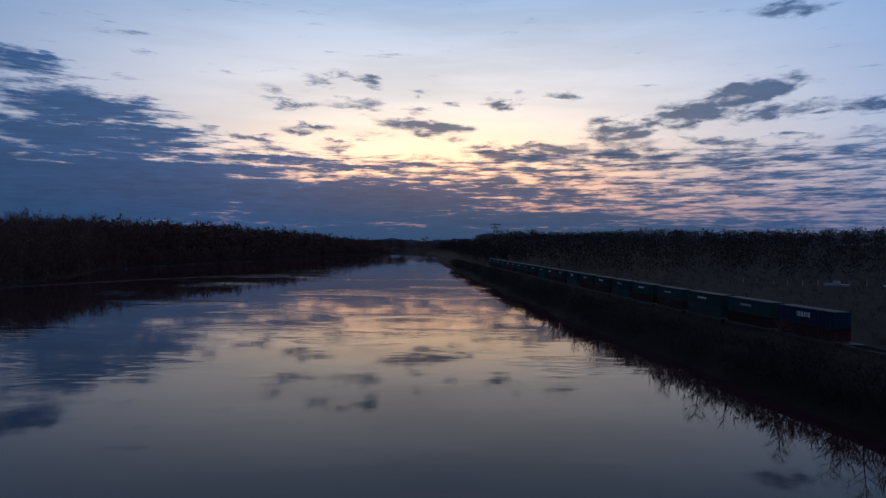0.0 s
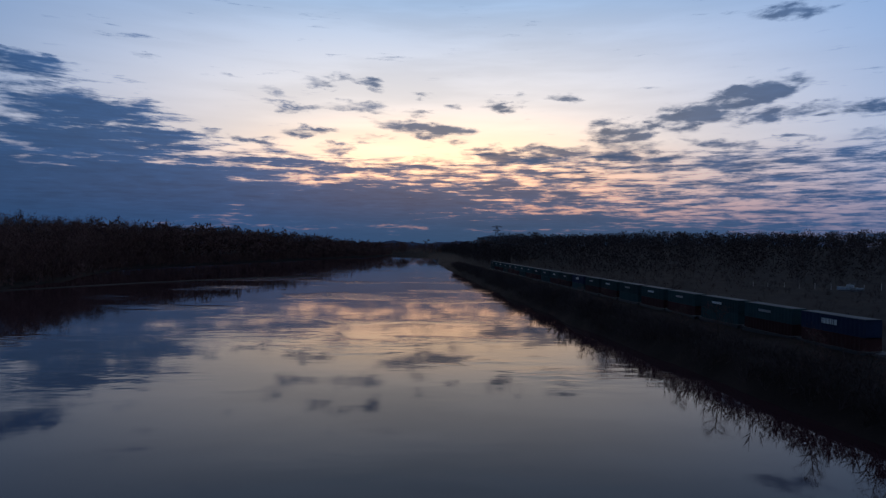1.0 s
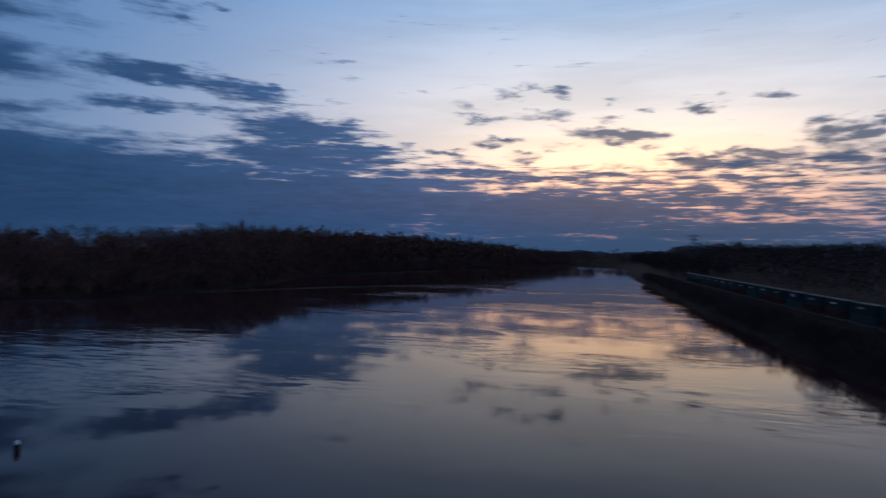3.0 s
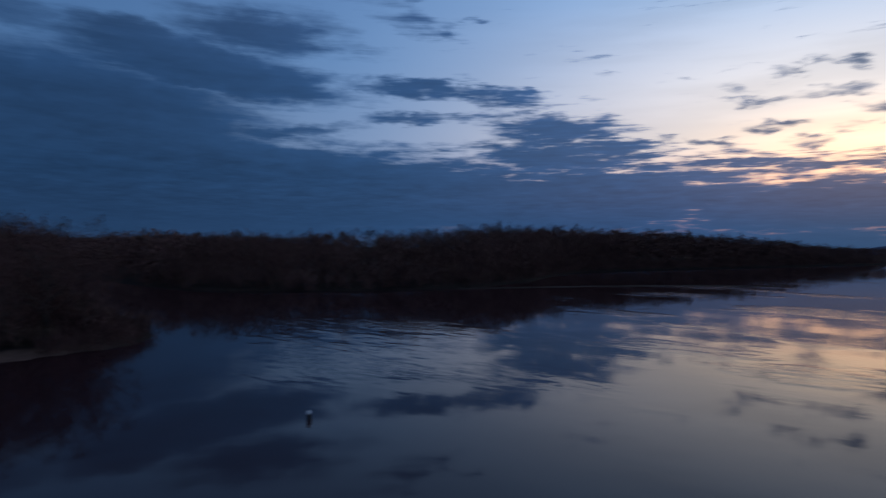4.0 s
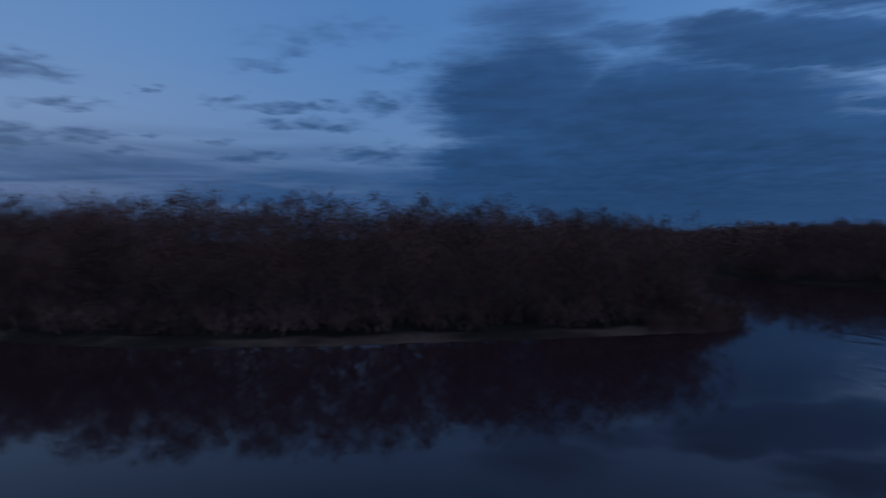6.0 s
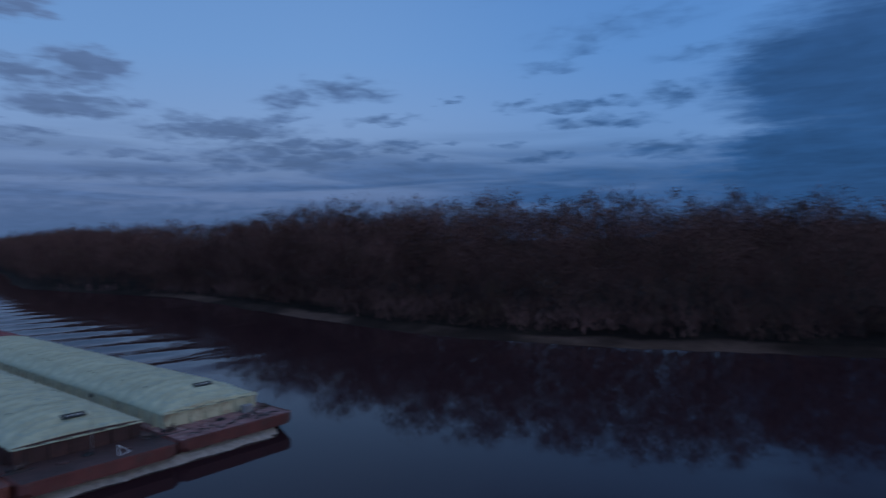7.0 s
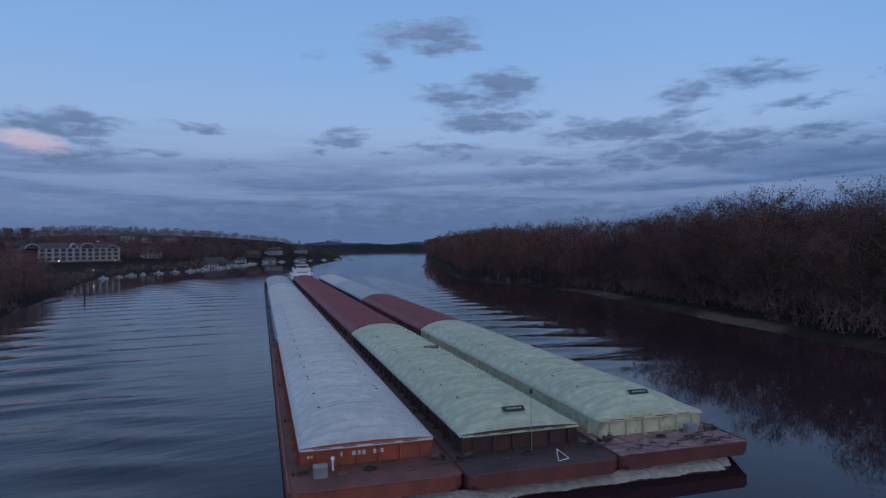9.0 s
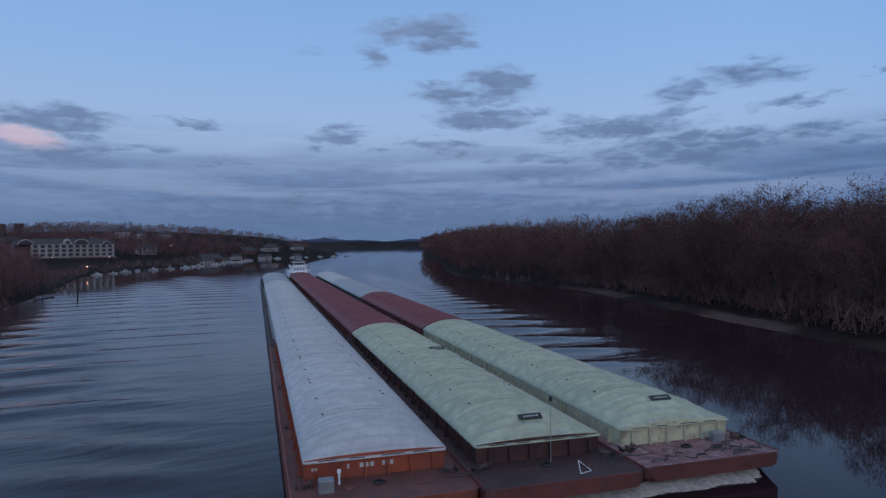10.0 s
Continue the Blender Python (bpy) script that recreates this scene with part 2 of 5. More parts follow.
puffs = W.math("MULTIPLY", W.step(body, W.step(az, 30.0, 90.0, 0.12, 0.02), W.step(az, 30.0, 90.0, 1.10, 1.22)), W.step(az, 30.0, 100.0, 0.90, 0.80))
# faint level streaks that fill the lower sky upstream
level = W.noise(W.mapping(sky_at, (9.0, 4.0, 1.0), scale=(0.055, 0.62, 1.0)), 1.0, 3.0, 0.5, 0.5)
film = W.math("MULTIPLY", W.step(level, 0.36, 0.64, 0.40, 1.0), W.math("MULTIPLY", W.step(az, 88.0, 106.0), W.step(el, 5.0, 11.5, 0.92, 0.0)))
puffs = W.math("MAXIMUM", puffs, film)

shade = W.ramp(W.math("DIVIDE", up, 24.0), [(0.0, lin(45, 79, 122)), (0.25, lin(39, 79, 126)), (0.6, lin(45, 83, 131)), (1.0, lin(58, 88, 132))])
mauve = W.ramp(W.math("DIVIDE", up, 24.0), [(0.0, lin(80, 108, 150)), (0.25, lin(82, 108, 150)), (0.6, lin(90, 112, 152)), (1.0, lin(102, 122, 160))])
ember = W.ramp(W.math("DIVIDE", up, 24.0), [(0.0, lin(49, 79, 113)), (0.12, lin(54, 80, 113)), (0.3, lin(72, 88, 116)), (0.5, lin(82, 98, 124)), (1.0, lin(92, 116, 148))])
shade = W.mix(W.step(az, 95.0, 150.0), shade, mauve)
warm_side = W.step(W.math("ABSOLUTE", W.math("SUBTRACT", az, -8.0)), 4.0, 32.0, 1.0, 0.0)
tone = W.mix(warm_side, shade, ember)
# thick cloud is darker and has lighter folds; thin cloud lets the sky through
fold = W.step(W.math("ADD", W.math("MULTIPLY", fine, 0.5), W.math("ADD", W.math("MULTIPLY", wisp, 0.2), W.math("MULTIPLY", coarse, 0.3))), 0.36, 0.62, 0.78, 1.26, False)
tone = W.vec("MULTIPLY", tone, W.xyz(fold, fold, fold))
depth = W.step(thick, 0.45, 1.5, 1.25, 0.88)
sky = W.mix(W.math("MULTIPLY", dense, 0.95), clear, W.vec("MULTIPLY", tone, W.xyz(depth, depth, depth)))
core = W.step(body, 0.5, 1.4, 1.12, 0.92)
sky = W.mix(puffs, sky, W.vec("MULTIPLY", tone, W.xyz(core, core, core)))
# haze levels out the cloud deck towards the horizon
haze = W.math("MULTIPLY", W.step(el, 0.3, 4.6, 0.80, 0.0), W.step(az, -28.0, 4.0, 0.45, 0.95))
sky = W.mix(haze, sky, W.mix(warm_side, shade, ember))
# one cloud upstream still catches the afterglow
blush = W.step(W.vec("LENGTH", W.mapping(soft_at, (183.9, 8.3, 0), (0, 0, radians(10)), (2.7, 0.75, 1), "TEXTURE")), 0.2, 1.4, 0.5, 0.0)
sky = W.mix(blush, sky, lin(206, 178, 192))
# the west is the brighter half of the sky
gain = W.math("ADD", W.step(az, 10.0, 76.0, 0.80, 0.0), W.step(az, 80.0, 150.0, 0.98, 0.90))
sky = W.vec("MULTIPLY", sky, W.xyz(gain, gain, gain))
back = W.add("ShaderNodeBackground")
W.put(back, 0, sky)
back.inputs[1].default_value = 1.0
W.t.links.new(back.outputs[0], W.add("ShaderNodeOutputWorld").inputs[0])


# ---- materials ----
def material(name, base, rough=0.7, vary=0.35, scale=1.0, fine_scale=12.0, bump=0.0, metal=0.0, second=None, spec=0.5, per_object=0.0, stretch=(1, 1, 1), coat=0.0):
    """A painted or natural surface: two scales of colour variation, grain and relief in metres."""
    m = bpy.data.materials.new(name)
    m.use_nodes = True
    n = Nodes(m.node_tree)
    at = n.mapping(n.add("ShaderNodeTexCoord").outputs["Object"], scale=stretch)
    big, small = n.noise(at, scale, 5.0, 0.6), n.noise(at, fine_scale, 4.0, 0.6)
    dark = tuple(c * (1 - vary) for c in base[:3]) + (1,)
    bright = tuple(min(1, c * (1 + 0.6 * vary)) for c in base[:3]) + (1,)
    col = n.mix(n.step(big, 0.3, 0.7), dark, bright)
    if second:
        col = n.mix(n.step(n.noise(at, scale * 1.7, 6.0, 0.7), 0.5, 0.66), col, tuple(second[:3]) + (1,))
    col = n.mix(0.35, col, n.mix(small, dark, bright), "MIX")
    if per_object:
        rnd = n.add("ShaderNodeObjectInfo").outputs["Random"]
        col = n.mix(1.0, col, n.mix(rnd, (1 - per_object,) * 3 + (1,), (1 + per_object,) * 3 + (1,)), "MULTIPLY")
    p = n.add("ShaderNodeBsdfPrincipled")
    n.put(p, "Base Color", col)
    n.put(p, "Roughness", n.step(small, 0.2, 0.8, max(0.02, rough - 0.12), min(1, rough + 0.12)))
    p.inputs["Metallic"].default_value = metal
    p.inputs["Specular IOR Level"].default_value = spec
    if bump:
        b = n.add("ShaderNodeBump")
        b.inputs["Distance"].default_value = bump
        n.put(b, "Height", n.math("ADD", big, n.math("MULTIPLY", small, 0.5)))
        n.put(p, "Normal", b.outputs[0])
    n.t.links.new(p.outputs[0], n.add("ShaderNodeOutputMaterial").inputs[0])
    return m


def glowing(name, colour, strength):
    m = bpy.data.materials.new(name)
    m.use_nodes = True
    n = Nodes(m.node_tree)
    e = n.add("ShaderNodeEmission")
    e.inputs[0].default_value, e.inputs[1].default_value = colour, strength
    n.t.links.new(e.outputs[0], n.add("ShaderNodeOutputMaterial").inputs[0])
    return m


def water_material():
    """River water: dark, clear gloss with wind ripples in patches."""
    m = bpy.data.materials.new("river_water")
    m.use_nodes = True
    n = Nodes(m.node_tree)
    at = n.add("ShaderNodeTexCoord").outputs["Object"]
    swell = n.noise(n.mapping(at, scale=(0.10, 0.16, 1)), 1.0, 3.0, 0.5)
    ripple = n.noise(n.mapping(at, scale=(0.18, 0.55, 1)), 1.0, 2.5, 0.5, 0.3)
    patch = n.step(n.noise(n.mapping(at, scale=(0.018, 0.034, 1)), 1.0, 4.0), 0.50, 0.62, 0.05, 1.0)
    # chop beside the tow
    split = n.add("ShaderNodeSeparateXYZ")
    n.put(split, 0, at)
    beside = n.step(n.math("MULTIPLY_ADD", split.outputs[1], -0.235, split.outputs[0]), -12.0, 2.0)
    patch = n.math("MULTIPLY", patch, n.step(n.vec("LENGTH", n.mapping(at, (0, -60, 0))), 220.0, 380.0, 1.0, 0.14))
    patch = n.math("MULTIPLY", patch, n.step(n.vec("LENGTH", n.mapping(at, (0, -6, 0))), 50.0, 90.0, 0.12, 1.0))
    wake = n.math("MULTIPLY", n.step(split.outputs[1], -60.0, -15.0, 0.8, 0.0), n.step(split.outputs[1], -260.0, -150.0, 0.15, 1.0))
    patch = n.math("MAXIMUM", patch, n.math("MULTIPLY", beside, wake))
    height = n.math("ADD", n.math("MULTIPLY", swell, 0.018), n.math("MULTIPLY", n.math("MULTIPLY", ripple, patch), 0.15))
    b = n.add("ShaderNodeBump")
    b.inputs["Distance"].default_value = 1.0
    b.inputs["Strength"].default_value = 0.55
    n.put(b, "Height", height)
    p = n.add("ShaderNodeBsdfPrincipled")
    n.put(p, "Base Color", n.mix(swell, (0.025, 0.0115, 0.0145, 1), (0.032, 0.015, 0.018, 1)))
    p.inputs["Roughness"].default_value = 0.032
    p.inputs["IOR"].default_value = 1.33
    p.inputs["Specular IOR Level"].default_value = 0.2
    n.put(p, "Normal", b.outputs[0])
    n.t.links.new(p.outputs[0], n.add("ShaderNodeOutputMaterial").inputs[0])
    return m


WATER = water_material()
def bank_material():
    """Leaf litter and dry grass, with pale mud along the waterline."""
    m = material("leaf_litter_earth", (0.022, 0.0165, 0.0145), 0.95, 0.5, 0.08, 1.5, 0.15, second=(0.037, 0.028, 0.0225), spec=0.05)
    n = Nodes(m.node_tree, False)
    p = next(k for k in n.t.nodes if k.type == "BSDF_PRINCIPLED")
    at = n.add("ShaderNodeTexCoord").outputs["Object"]
    sep_z = n.add("ShaderNodeSeparateXYZ")
    n.put(sep_z, 0, at)
    edge = n.math("ADD", sep_z.outputs[2], n.math("MULTIPLY", n.noise(n.mapping(at, scale=(0.12, 0.12, 0.12)), 1.0, 4.0), 0.9))
    strip = n.math("MULTIPLY", n.step(edge, 0.95, 1.35, 1.0, 0.0), n.step(n.noise(n.mapping(at, scale=(0.03, 0.03, 0.03)), 1.0, 3.0), 0.40, 0.58, 0.10, 1.0))
    strip = n.math("MULTIPLY", n.math("MULTIPLY", strip, n.step(sep_z.outputs[0], -60.0, -20.0, 1.0, 0.2)), n.math("MULTIPLY", n.step(sep_z.outputs[1], 40.0, 66.0, 1.0, 0.06), n.step(sep_z.outputs[1], -190.0, -140.0, 0.15, 1.0)))
    mud = n.mix(n.noise(at, 0.7, 5.0), (0.060, 0.037, 0.031, 1), (0.165, 0.108, 0.088, 1))
    n.put(p, "Base Color", n.mix(strip, p.inputs["Base Color"].links[0].from_socket, mud))
    return m


EARTH = bank_material()
BARK = material("grey_brown_bark", (0.07, 0.05, 0.042), 0.95, 0.4, 0.6, 6.0, spec=0.1, per_object=0.2)
TWIGS = material("budding_twigs", (0.165, 0.085, 0.074), 0.95, 0.85, 0.10, 0.6, second=(0.130, 0.088, 0.058), spec=0.05, per_object=0.2)
# darker twigs for the east side: the plants' own shade put into the colour
SHADED_TWIGS = material("shade_darkened_twigs", (0.058, 0.042, 0.040), 0.95, 0.5, 0.03, 0.2, second=(0.045, 0.036, 0.034), spec=0.03, per_object=0.2)
RUSSET = material("russet_hillside_twigs", (0.195, 0.105, 0.102), 0.95, 0.6, 0.03, 0.2, second=(0.165, 0.108, 0.095), spec=0.05, per_object=0.2)
SAND = material("pale_mud_and_sand", (0.048, 0.038, 0.033), 0.9, 0.4, 0.25, 4.0, 0.03, second=(0.062, 0.05, 0.042), spec=0.1)
HULL_RED = material("rust_red_hull_paint", (0.23, 0.055, 0.035), 0.6, 0.45, 0.5, 7.0, 0.01, second=(0.10, 0.045, 0.035), per_object=0.15)
DECK_RED = material("worn_red_deck", (0.17, 0.06, 0.05), 0.75, 0.45, 0.45, 6.0, 0.01, second=(0.09, 0.06, 0.055), per_object=0.15)
DECK_DARK = material("dark_brown_deck", (0.065, 0.030, 0.030), 0.75, 0.45, 0.45, 6.0, 0.01, second=(0.10, 0.046, 0.042), per_object=0.15)
COVER_WHITE = material("white_fibreglass_cover", (0.50, 0.485, 0.475), 0.6, 0.26, 0.7, 4.0, 0.05, second=(0.38, 0.37, 0.36), per_object=0.05)
COVER_GREEN = material("pale_green_fibreglass_cover", (0.44, 0.45, 0.315), 0.6, 0.32, 0.7, 4.0, 0.05, second=(0.23, 0.31, 0.28), per_object=0.05)
COVER_RED = material("oxide_red_cover", (0.205, 0.042, 0.045), 0.6, 0.3, 0.35, 4.0, 0.02, second=(0.145, 0.036, 0.039), per_object=0.08)
COVER_GREY = material("light_grey_cover", (0.34, 0.36, 0.37), 0.6, 0.14, 0.35, 4.0, 0.01, per_object=0.05)
COAMING_PALE = material("cream_coaming_paint", (0.52, 0.49, 0.33), 0.6, 0.25, 0.6, 6.0, 0.01, second=(0.22, 0.12, 0.08))
BLACK_STEEL = material("black_steel", (0.02, 0.02, 0.022), 0.6, 0.3, 2.0, 14.0)
GREY_STEEL = material("grey_galvanised_steel", (0.3, 0.31, 0.32), 0.5, 0.3, 1.5, 12.0, metal=0.6)
WHITE_PAINT = material("white_marine_paint", (0.72, 0.74, 0.76), 0.5, 0.15, 0.8, 8.0, second=(0.5, 0.48, 0.45))
GLASS_DARK = material("dark_window_glass", (0.015, 0.018, 0.022), 0.08, 0.2, 1.0, 5.0)


# ---- building blocks ----
def mesh_data(name, verts, faces, mat, smooth=False):
    me = bpy.data.meshes.new(name)
    me.from_pydata([tuple(v) for v in verts], [], [tuple(f) for f in faces])
    me.materials.append(mat)
    if smooth:
        me.shade_smooth()
    me.update()
    return me


def fast_mesh(name, verts, tris, mat, smooth=False):
    """A mesh from arrays of points and of faces that all have the same number of corners."""
    me = bpy.data.meshes.new(name)
    k = tris.shape[1]
    me.vertices.add(len(verts))
    me.vertices.foreach_set("co", np.asarray(verts, np.float32).ravel())
    me.loops.add(tris.size)
    me.loops.foreach_set("vertex_index", np.asarray(tris, np.int32).ravel())
    me.polygons.add(len(tris))
    me.polygons.foreach_set("loop_start", np.arange(0, tris.size, k, dtype=np.int32))
    me.polygons.foreach_set("loop_total", np.full(len(tris), k, np.int32))
    me.materials.append(mat)
    me.update(calc_edges=True)
    me.validate()
    if smooth:
        me.shade_smooth()
    return me


def part(name, data, parent, label="", m=None):
    """One mesh object under a thing or a part. data: mesh data, or (verts, faces, material)."""
    if isinstance(data, tuple):
        data = mesh_data(name, *data)
    ob = new(name, data)
    ob.parent = parent
    if m is not None:
        ob.matrix_basis = m
    return tagged(ob, label)


def thing(name, label, category, m=None, group="", kind=""):
    ob = new(name)
    ob.empty_display_size = 0.5
    if m is not None:
        ob.matrix_basis = m
    return tagged(ob, label, category, group, kind)


def box(x0, y0, z0, x1, y1, z1, bevel=0.0):
    """A box with chamfered upright and top edges."""
    b = min(bevel, (x1 - x0) / 3, (y1 - y0) / 3, (z1 - z0) / 3)
    if b <= 0:
        v = [(x, y, z) for z in (z0, z1) for x, y in ((x0, y0), (x1, y0), (x1, y1), (x0, y1))]
        return v, [(3, 2, 1, 0), (4, 5, 6, 7), (0, 1, 5, 4), (1, 2, 6, 5), (2, 3, 7, 6), (3, 0, 4, 7)]
    ring = lambda d, z: [(x0 + b + d, y0 + d, z), (x1 - b - d, y0 + d, z), (x1 - d, y0 + b + d, z), (x1 - d, y1 - b - d, z),
                         (x1 - b - d, y1 - d, z), (x0 + b + d, y1 - d, z), (x0 + d, y1 - b - d, z), (x0 + d, y0 + b + d, z)]
    v = ring(0, z0) + ring(0, z1 - b) + ring(b * 0.7, z1)
    f = [tuple(range(7, -1, -1)), tuple(range(16, 24))]
    for k in (0, 8):
        f += [(k + i, k + (i + 1) % 8, k + 8 + (i + 1) % 8, k + 8 + i) for i in range(8)]
    return v, f


def tube(points, radii, sides=6, cap=True):
    """A tapered tube along points."""
    v, f = [], []
    for i, (p, r) in enumerate(zip(points, radii)):
        p = Vector(p)
        d = (Vector(points[min(i + 1, len(points) - 1)]) - Vector(points[max(i - 1, 0)])).normalized()
        a = d.orthogonal().normalized() if i == 0 else (a - d * a.dot(d)).normalized()
        b = d.cross(a)
        v += [tuple(p + (a * math.cos(k * math.tau / sides) + b * math.sin(k * math.tau / sides)) * r) for k in range(sides)]
    for i in range(len(points) - 1):
        o = i * sides
        f += [(o + k, o + (k + 1) % sides, o + sides + (k + 1) % sides, o + sides + k) for k in range(sides)]
    if cap:
        f += [tuple(range(sides - 1, -1, -1)), tuple(range(len(v) - sides, len(v)))]
    return v, f


def joined(*pieces):
    v, f = [], []
    for pv, pf in pieces:
        o = len(v)
        v += [tuple(p) for p in pv]
        f += [tuple(i + o for i in q) for q in pf]
    return v, f


# ---- the river's banks ----
EAST = [(58, -60), (44.5, 0), (37, 45), (32.6, 80), (26.4, 131), (20, 205), (13, 300), (5, 400), (-4, 560), (-8, 760), (-30, 960)]
WEST = [(-75, 960), (-104, 850), (-135, 700), (-158, 600), (-186, 480), (-196, 400), (-180, 330), (-158, 270), (-150, 225), (-158, 180), (-186, 142), (-215, 125), (-270, 128), (-420, 150)]
ISLE = [(-420, 128), (-270, 108), (-190, 88), (-140, 76), (-108, 66), (-99, 58), (-96, 40), (-93, 18), (-91, 2), (-89, -16), (-90, -34), (-97, -60), (-113, -100), (-133, -146), (-141, -200), (-150, -262),
        (-222, -400), (-345, -660), (-505, -960), (-660, -1250), (-1250, -2400)]
SOUTH = [(-1000, -2500), (-480, -1320), (-380, -1050), (-310, -860), (-285, -765), (-192, -704), (-117, -625), (-62, -480), (-20, -434), (3, -372), (9, -300), (12, -262), (16, -231), (22, -175), (44, -125)]
SHORE = np.array(EAST + WEST + ISLE + SOUTH, float)


def shore_distance(p):
    """Distance from the waterline: more than 0 on land."""
    a, b = SHORE, np.roll(SHORE, -1, axis=0)
    best = np.full(len(p), 1e9)
    inside = np.zeros(len(p), bool)
    for (x0, y0), (x1, y1) in zip(a, b):
        ex, ey = x1 - x0, y1 - y0
        t = np.clip(((p[:, 0] - x0) * ex + (p[:, 1] - y0) * ey) / (ex * ex + ey * ey), 0, 1)
        best = np.minimum(best, np.hypot(p[:, 0] - x0 - t * ex, p[:, 1] - y0 - t * ey))
        hit = (y0 > p[:, 1]) != (y1 > p[:, 1])
        with np.errstate(divide="ignore", invalid="ignore"):
            inside ^= hit & (p[:, 0] < ex * (p[:, 1] - y0) / (ey if ey else 1e-9) + x0)
    return np.where(inside, -best, best)


def wobble(x, y, s):
    return (np.sin(x / s + 1.3 * np.sin(y / (1.7 * s))) + np.sin(y / (0.8 * s) + 2.1 + np.sin(x / (1.3 * s)))) * 0.5


def ground_height(p):
    x, y = p[:, 0], p[:, 1]
    sd = shore_distance(p) + 1.6 * wobble(x, y, 7.0) * np.clip(np.hypot(x, y) / 300, 0.25, 1)
    beach = np.where((x < -60) & (y < 70) & (y > -190), 0.11, 0.22)
    z = np.where(sd < 0, np.maximum(-2.5, sd * 0.5), np.minimum(0.9, sd * beach) + np.minimum(1.4, np.maximum(sd - 5, 0) * 0.12))
    east = (x > -10) & (y > -130)
    z = np.where(east & (sd > 0), np.minimum(1.9, sd * 0.8) + 0.9 * np.exp(-((sd - 4.5) / 2.4) ** 2) + 0.25 * wobble(x, y, 4.0) * np.clip(sd / 3, 0, 1), z)
    z += np.where(sd > 20, 0.6 * wobble(x, y, 60.0) * np.clip((sd - 20) / 40, 0, 1), 0)
    for hx, hy, rx, ry, hh in ((330, 820, 330, 260, 12), (140, 1150, 200, 160, 12), (78, 930, 70, 110, 7), (250, 900, 110, 160, 5), (560, 520, 260, 240, 8), (60, -860, 330, 230, 26), (-160, -960, 220, 150, 13), (900, 0, 400, 600, 30), (-2600, 600, 900, 1800, 26), (-900, -2600, 1600, 700, 22)):
        z += np.where(sd > 0, hh * np.exp(-((x - hx) / rx) ** 2 - ((y - hy) / ry) ** 2) * np.clip(sd / 80, 0, 1), 0)
    return z


def build_ground():
    na, radii = 460, np.concatenate([[0.0], np.geomspace(20, 4700, 160)])
    ang = np.linspace(0, math.tau, na, endpoint=False)
    x = (radii[:, None] * np.sin(ang)[None]).ravel() - 10
    y = (radii[:, None] * np.cos(ang)[None]).ravel() - 20
    z = ground_height(np.stack([x, y], 1))
    i, k = np.meshgrid(np.arange(len(radii) - 1), np.arange(na), indexing="ij")
    a, b = i * na + k, i * na + (k + 1) % na
    quads = np.stack([a, b, b + na, a + na], -1).reshape(-1, 4)
    ob = new("ground", fast_mesh("ground", np.stack([x, y, z], 1), quads[:, ::-1], EARTH, True))
    ob.data.materials[0] = EARTH
    return tagged(ob, "dark leaf-littered river banks and low wooded land", "ground", kind="structure")


BARGE_AT, BARGE_TURN = (-7.21, -38.39), 166.77
ca, sa = math.cos(radians(BARGE_TURN)), math.sin(radians(BARGE_TURN))


def tow_coords(x, y):
    """Across the tow (from its eastern side) and along it (from its bow)."""
    px, py = x - BARGE_AT[0], y - BARGE_AT[1]
    return px * ca + py * sa, -px * sa + py * ca


def wave_height(x, y):
    u, v = tow_coords(x, y)
    k = math.tau / 11.0
    d1 = radians(157)
    ph = (-math.sin(d1) * x + math.cos(d1) * y) * k + 0.5 * np.sin(v / 23)
    right = np.exp(-((u - 41 - 0.04 * v) / 7.0) ** 2) * np.clip((v - 26) / 25, 0, 1) * np.clip((330 - v) / 120, 0, 1)
    d2 = radians(176)
    ph2 = (-math.sin(d2) * x + math.cos(d2) * y) * (math.tau / 11.5) + 0.9 * np.sin(u / 13) + 0.6 * np.sin(v / 31)
    leftw = np.exp(-((u + 29) / 16.0) ** 2) * (0.7 + 0.3 * np.sin(u / 3.7 + v / 17)) * np.clip((v - 5) / 35, 0, 1) * np.clip((330 - v) / 120, 0, 1) * (1 - 0.45 * np.clip((v - 90) / 110, 0, 1))
    near = np.exp(-((u + 11 + 0.1 * v) / 5.0) ** 2) * np.clip((v + 6) / 10, 0, 1) * np.clip((60 - v) / 40, 0, 1)
    sharp = lambda p: (np.exp(1.8 * np.sin(p)) - 1.99) / 2.2
    return 0.15 * right * sharp(ph) + 0.20 * leftw * sharp(ph2) + 0.10 * near * sharp(ph2 * 1.6 + u * 0.3)


def build_water():
    """One sheet: a fine grid where the tow throws waves, wide quads beyond."""
    def lines(lo, hi, step, far_lo, far_hi):
        mid = np.arange(lo, hi + 0.1, step)
        out = np.geomspace(20, far_hi - hi, 14)
        inn = np.geomspace(20, lo - far_lo, 14)
        return np.concatenate([lo - inn[::-1], mid, hi + out])
    xs, ys = lines(-170, 70, 1.2, -4600, 4600), lines(-340, 10, 1.2, -4600, 4600)
    gx, gy = np.meshgrid(xs, ys, indexing="ij")
    gz = wave_height(gx, gy)
    n = len(ys)
    i, k = np.meshgrid(np.arange(len(xs) - 1), np.arange(n - 1), indexing="ij")
    a = i * n + k
    quads = np.stack([a, a + n, a + n + 1, a + 1], -1).reshape(-1, 4)
    ob = new("water", fast_mesh("water", np.stack([gx.ravel(), gy.ravel(), gz.ravel()], 1), quads, WATER, True))
    return tagged(ob, "calm dark river water mirroring the dusk sky", "water", kind="structure")


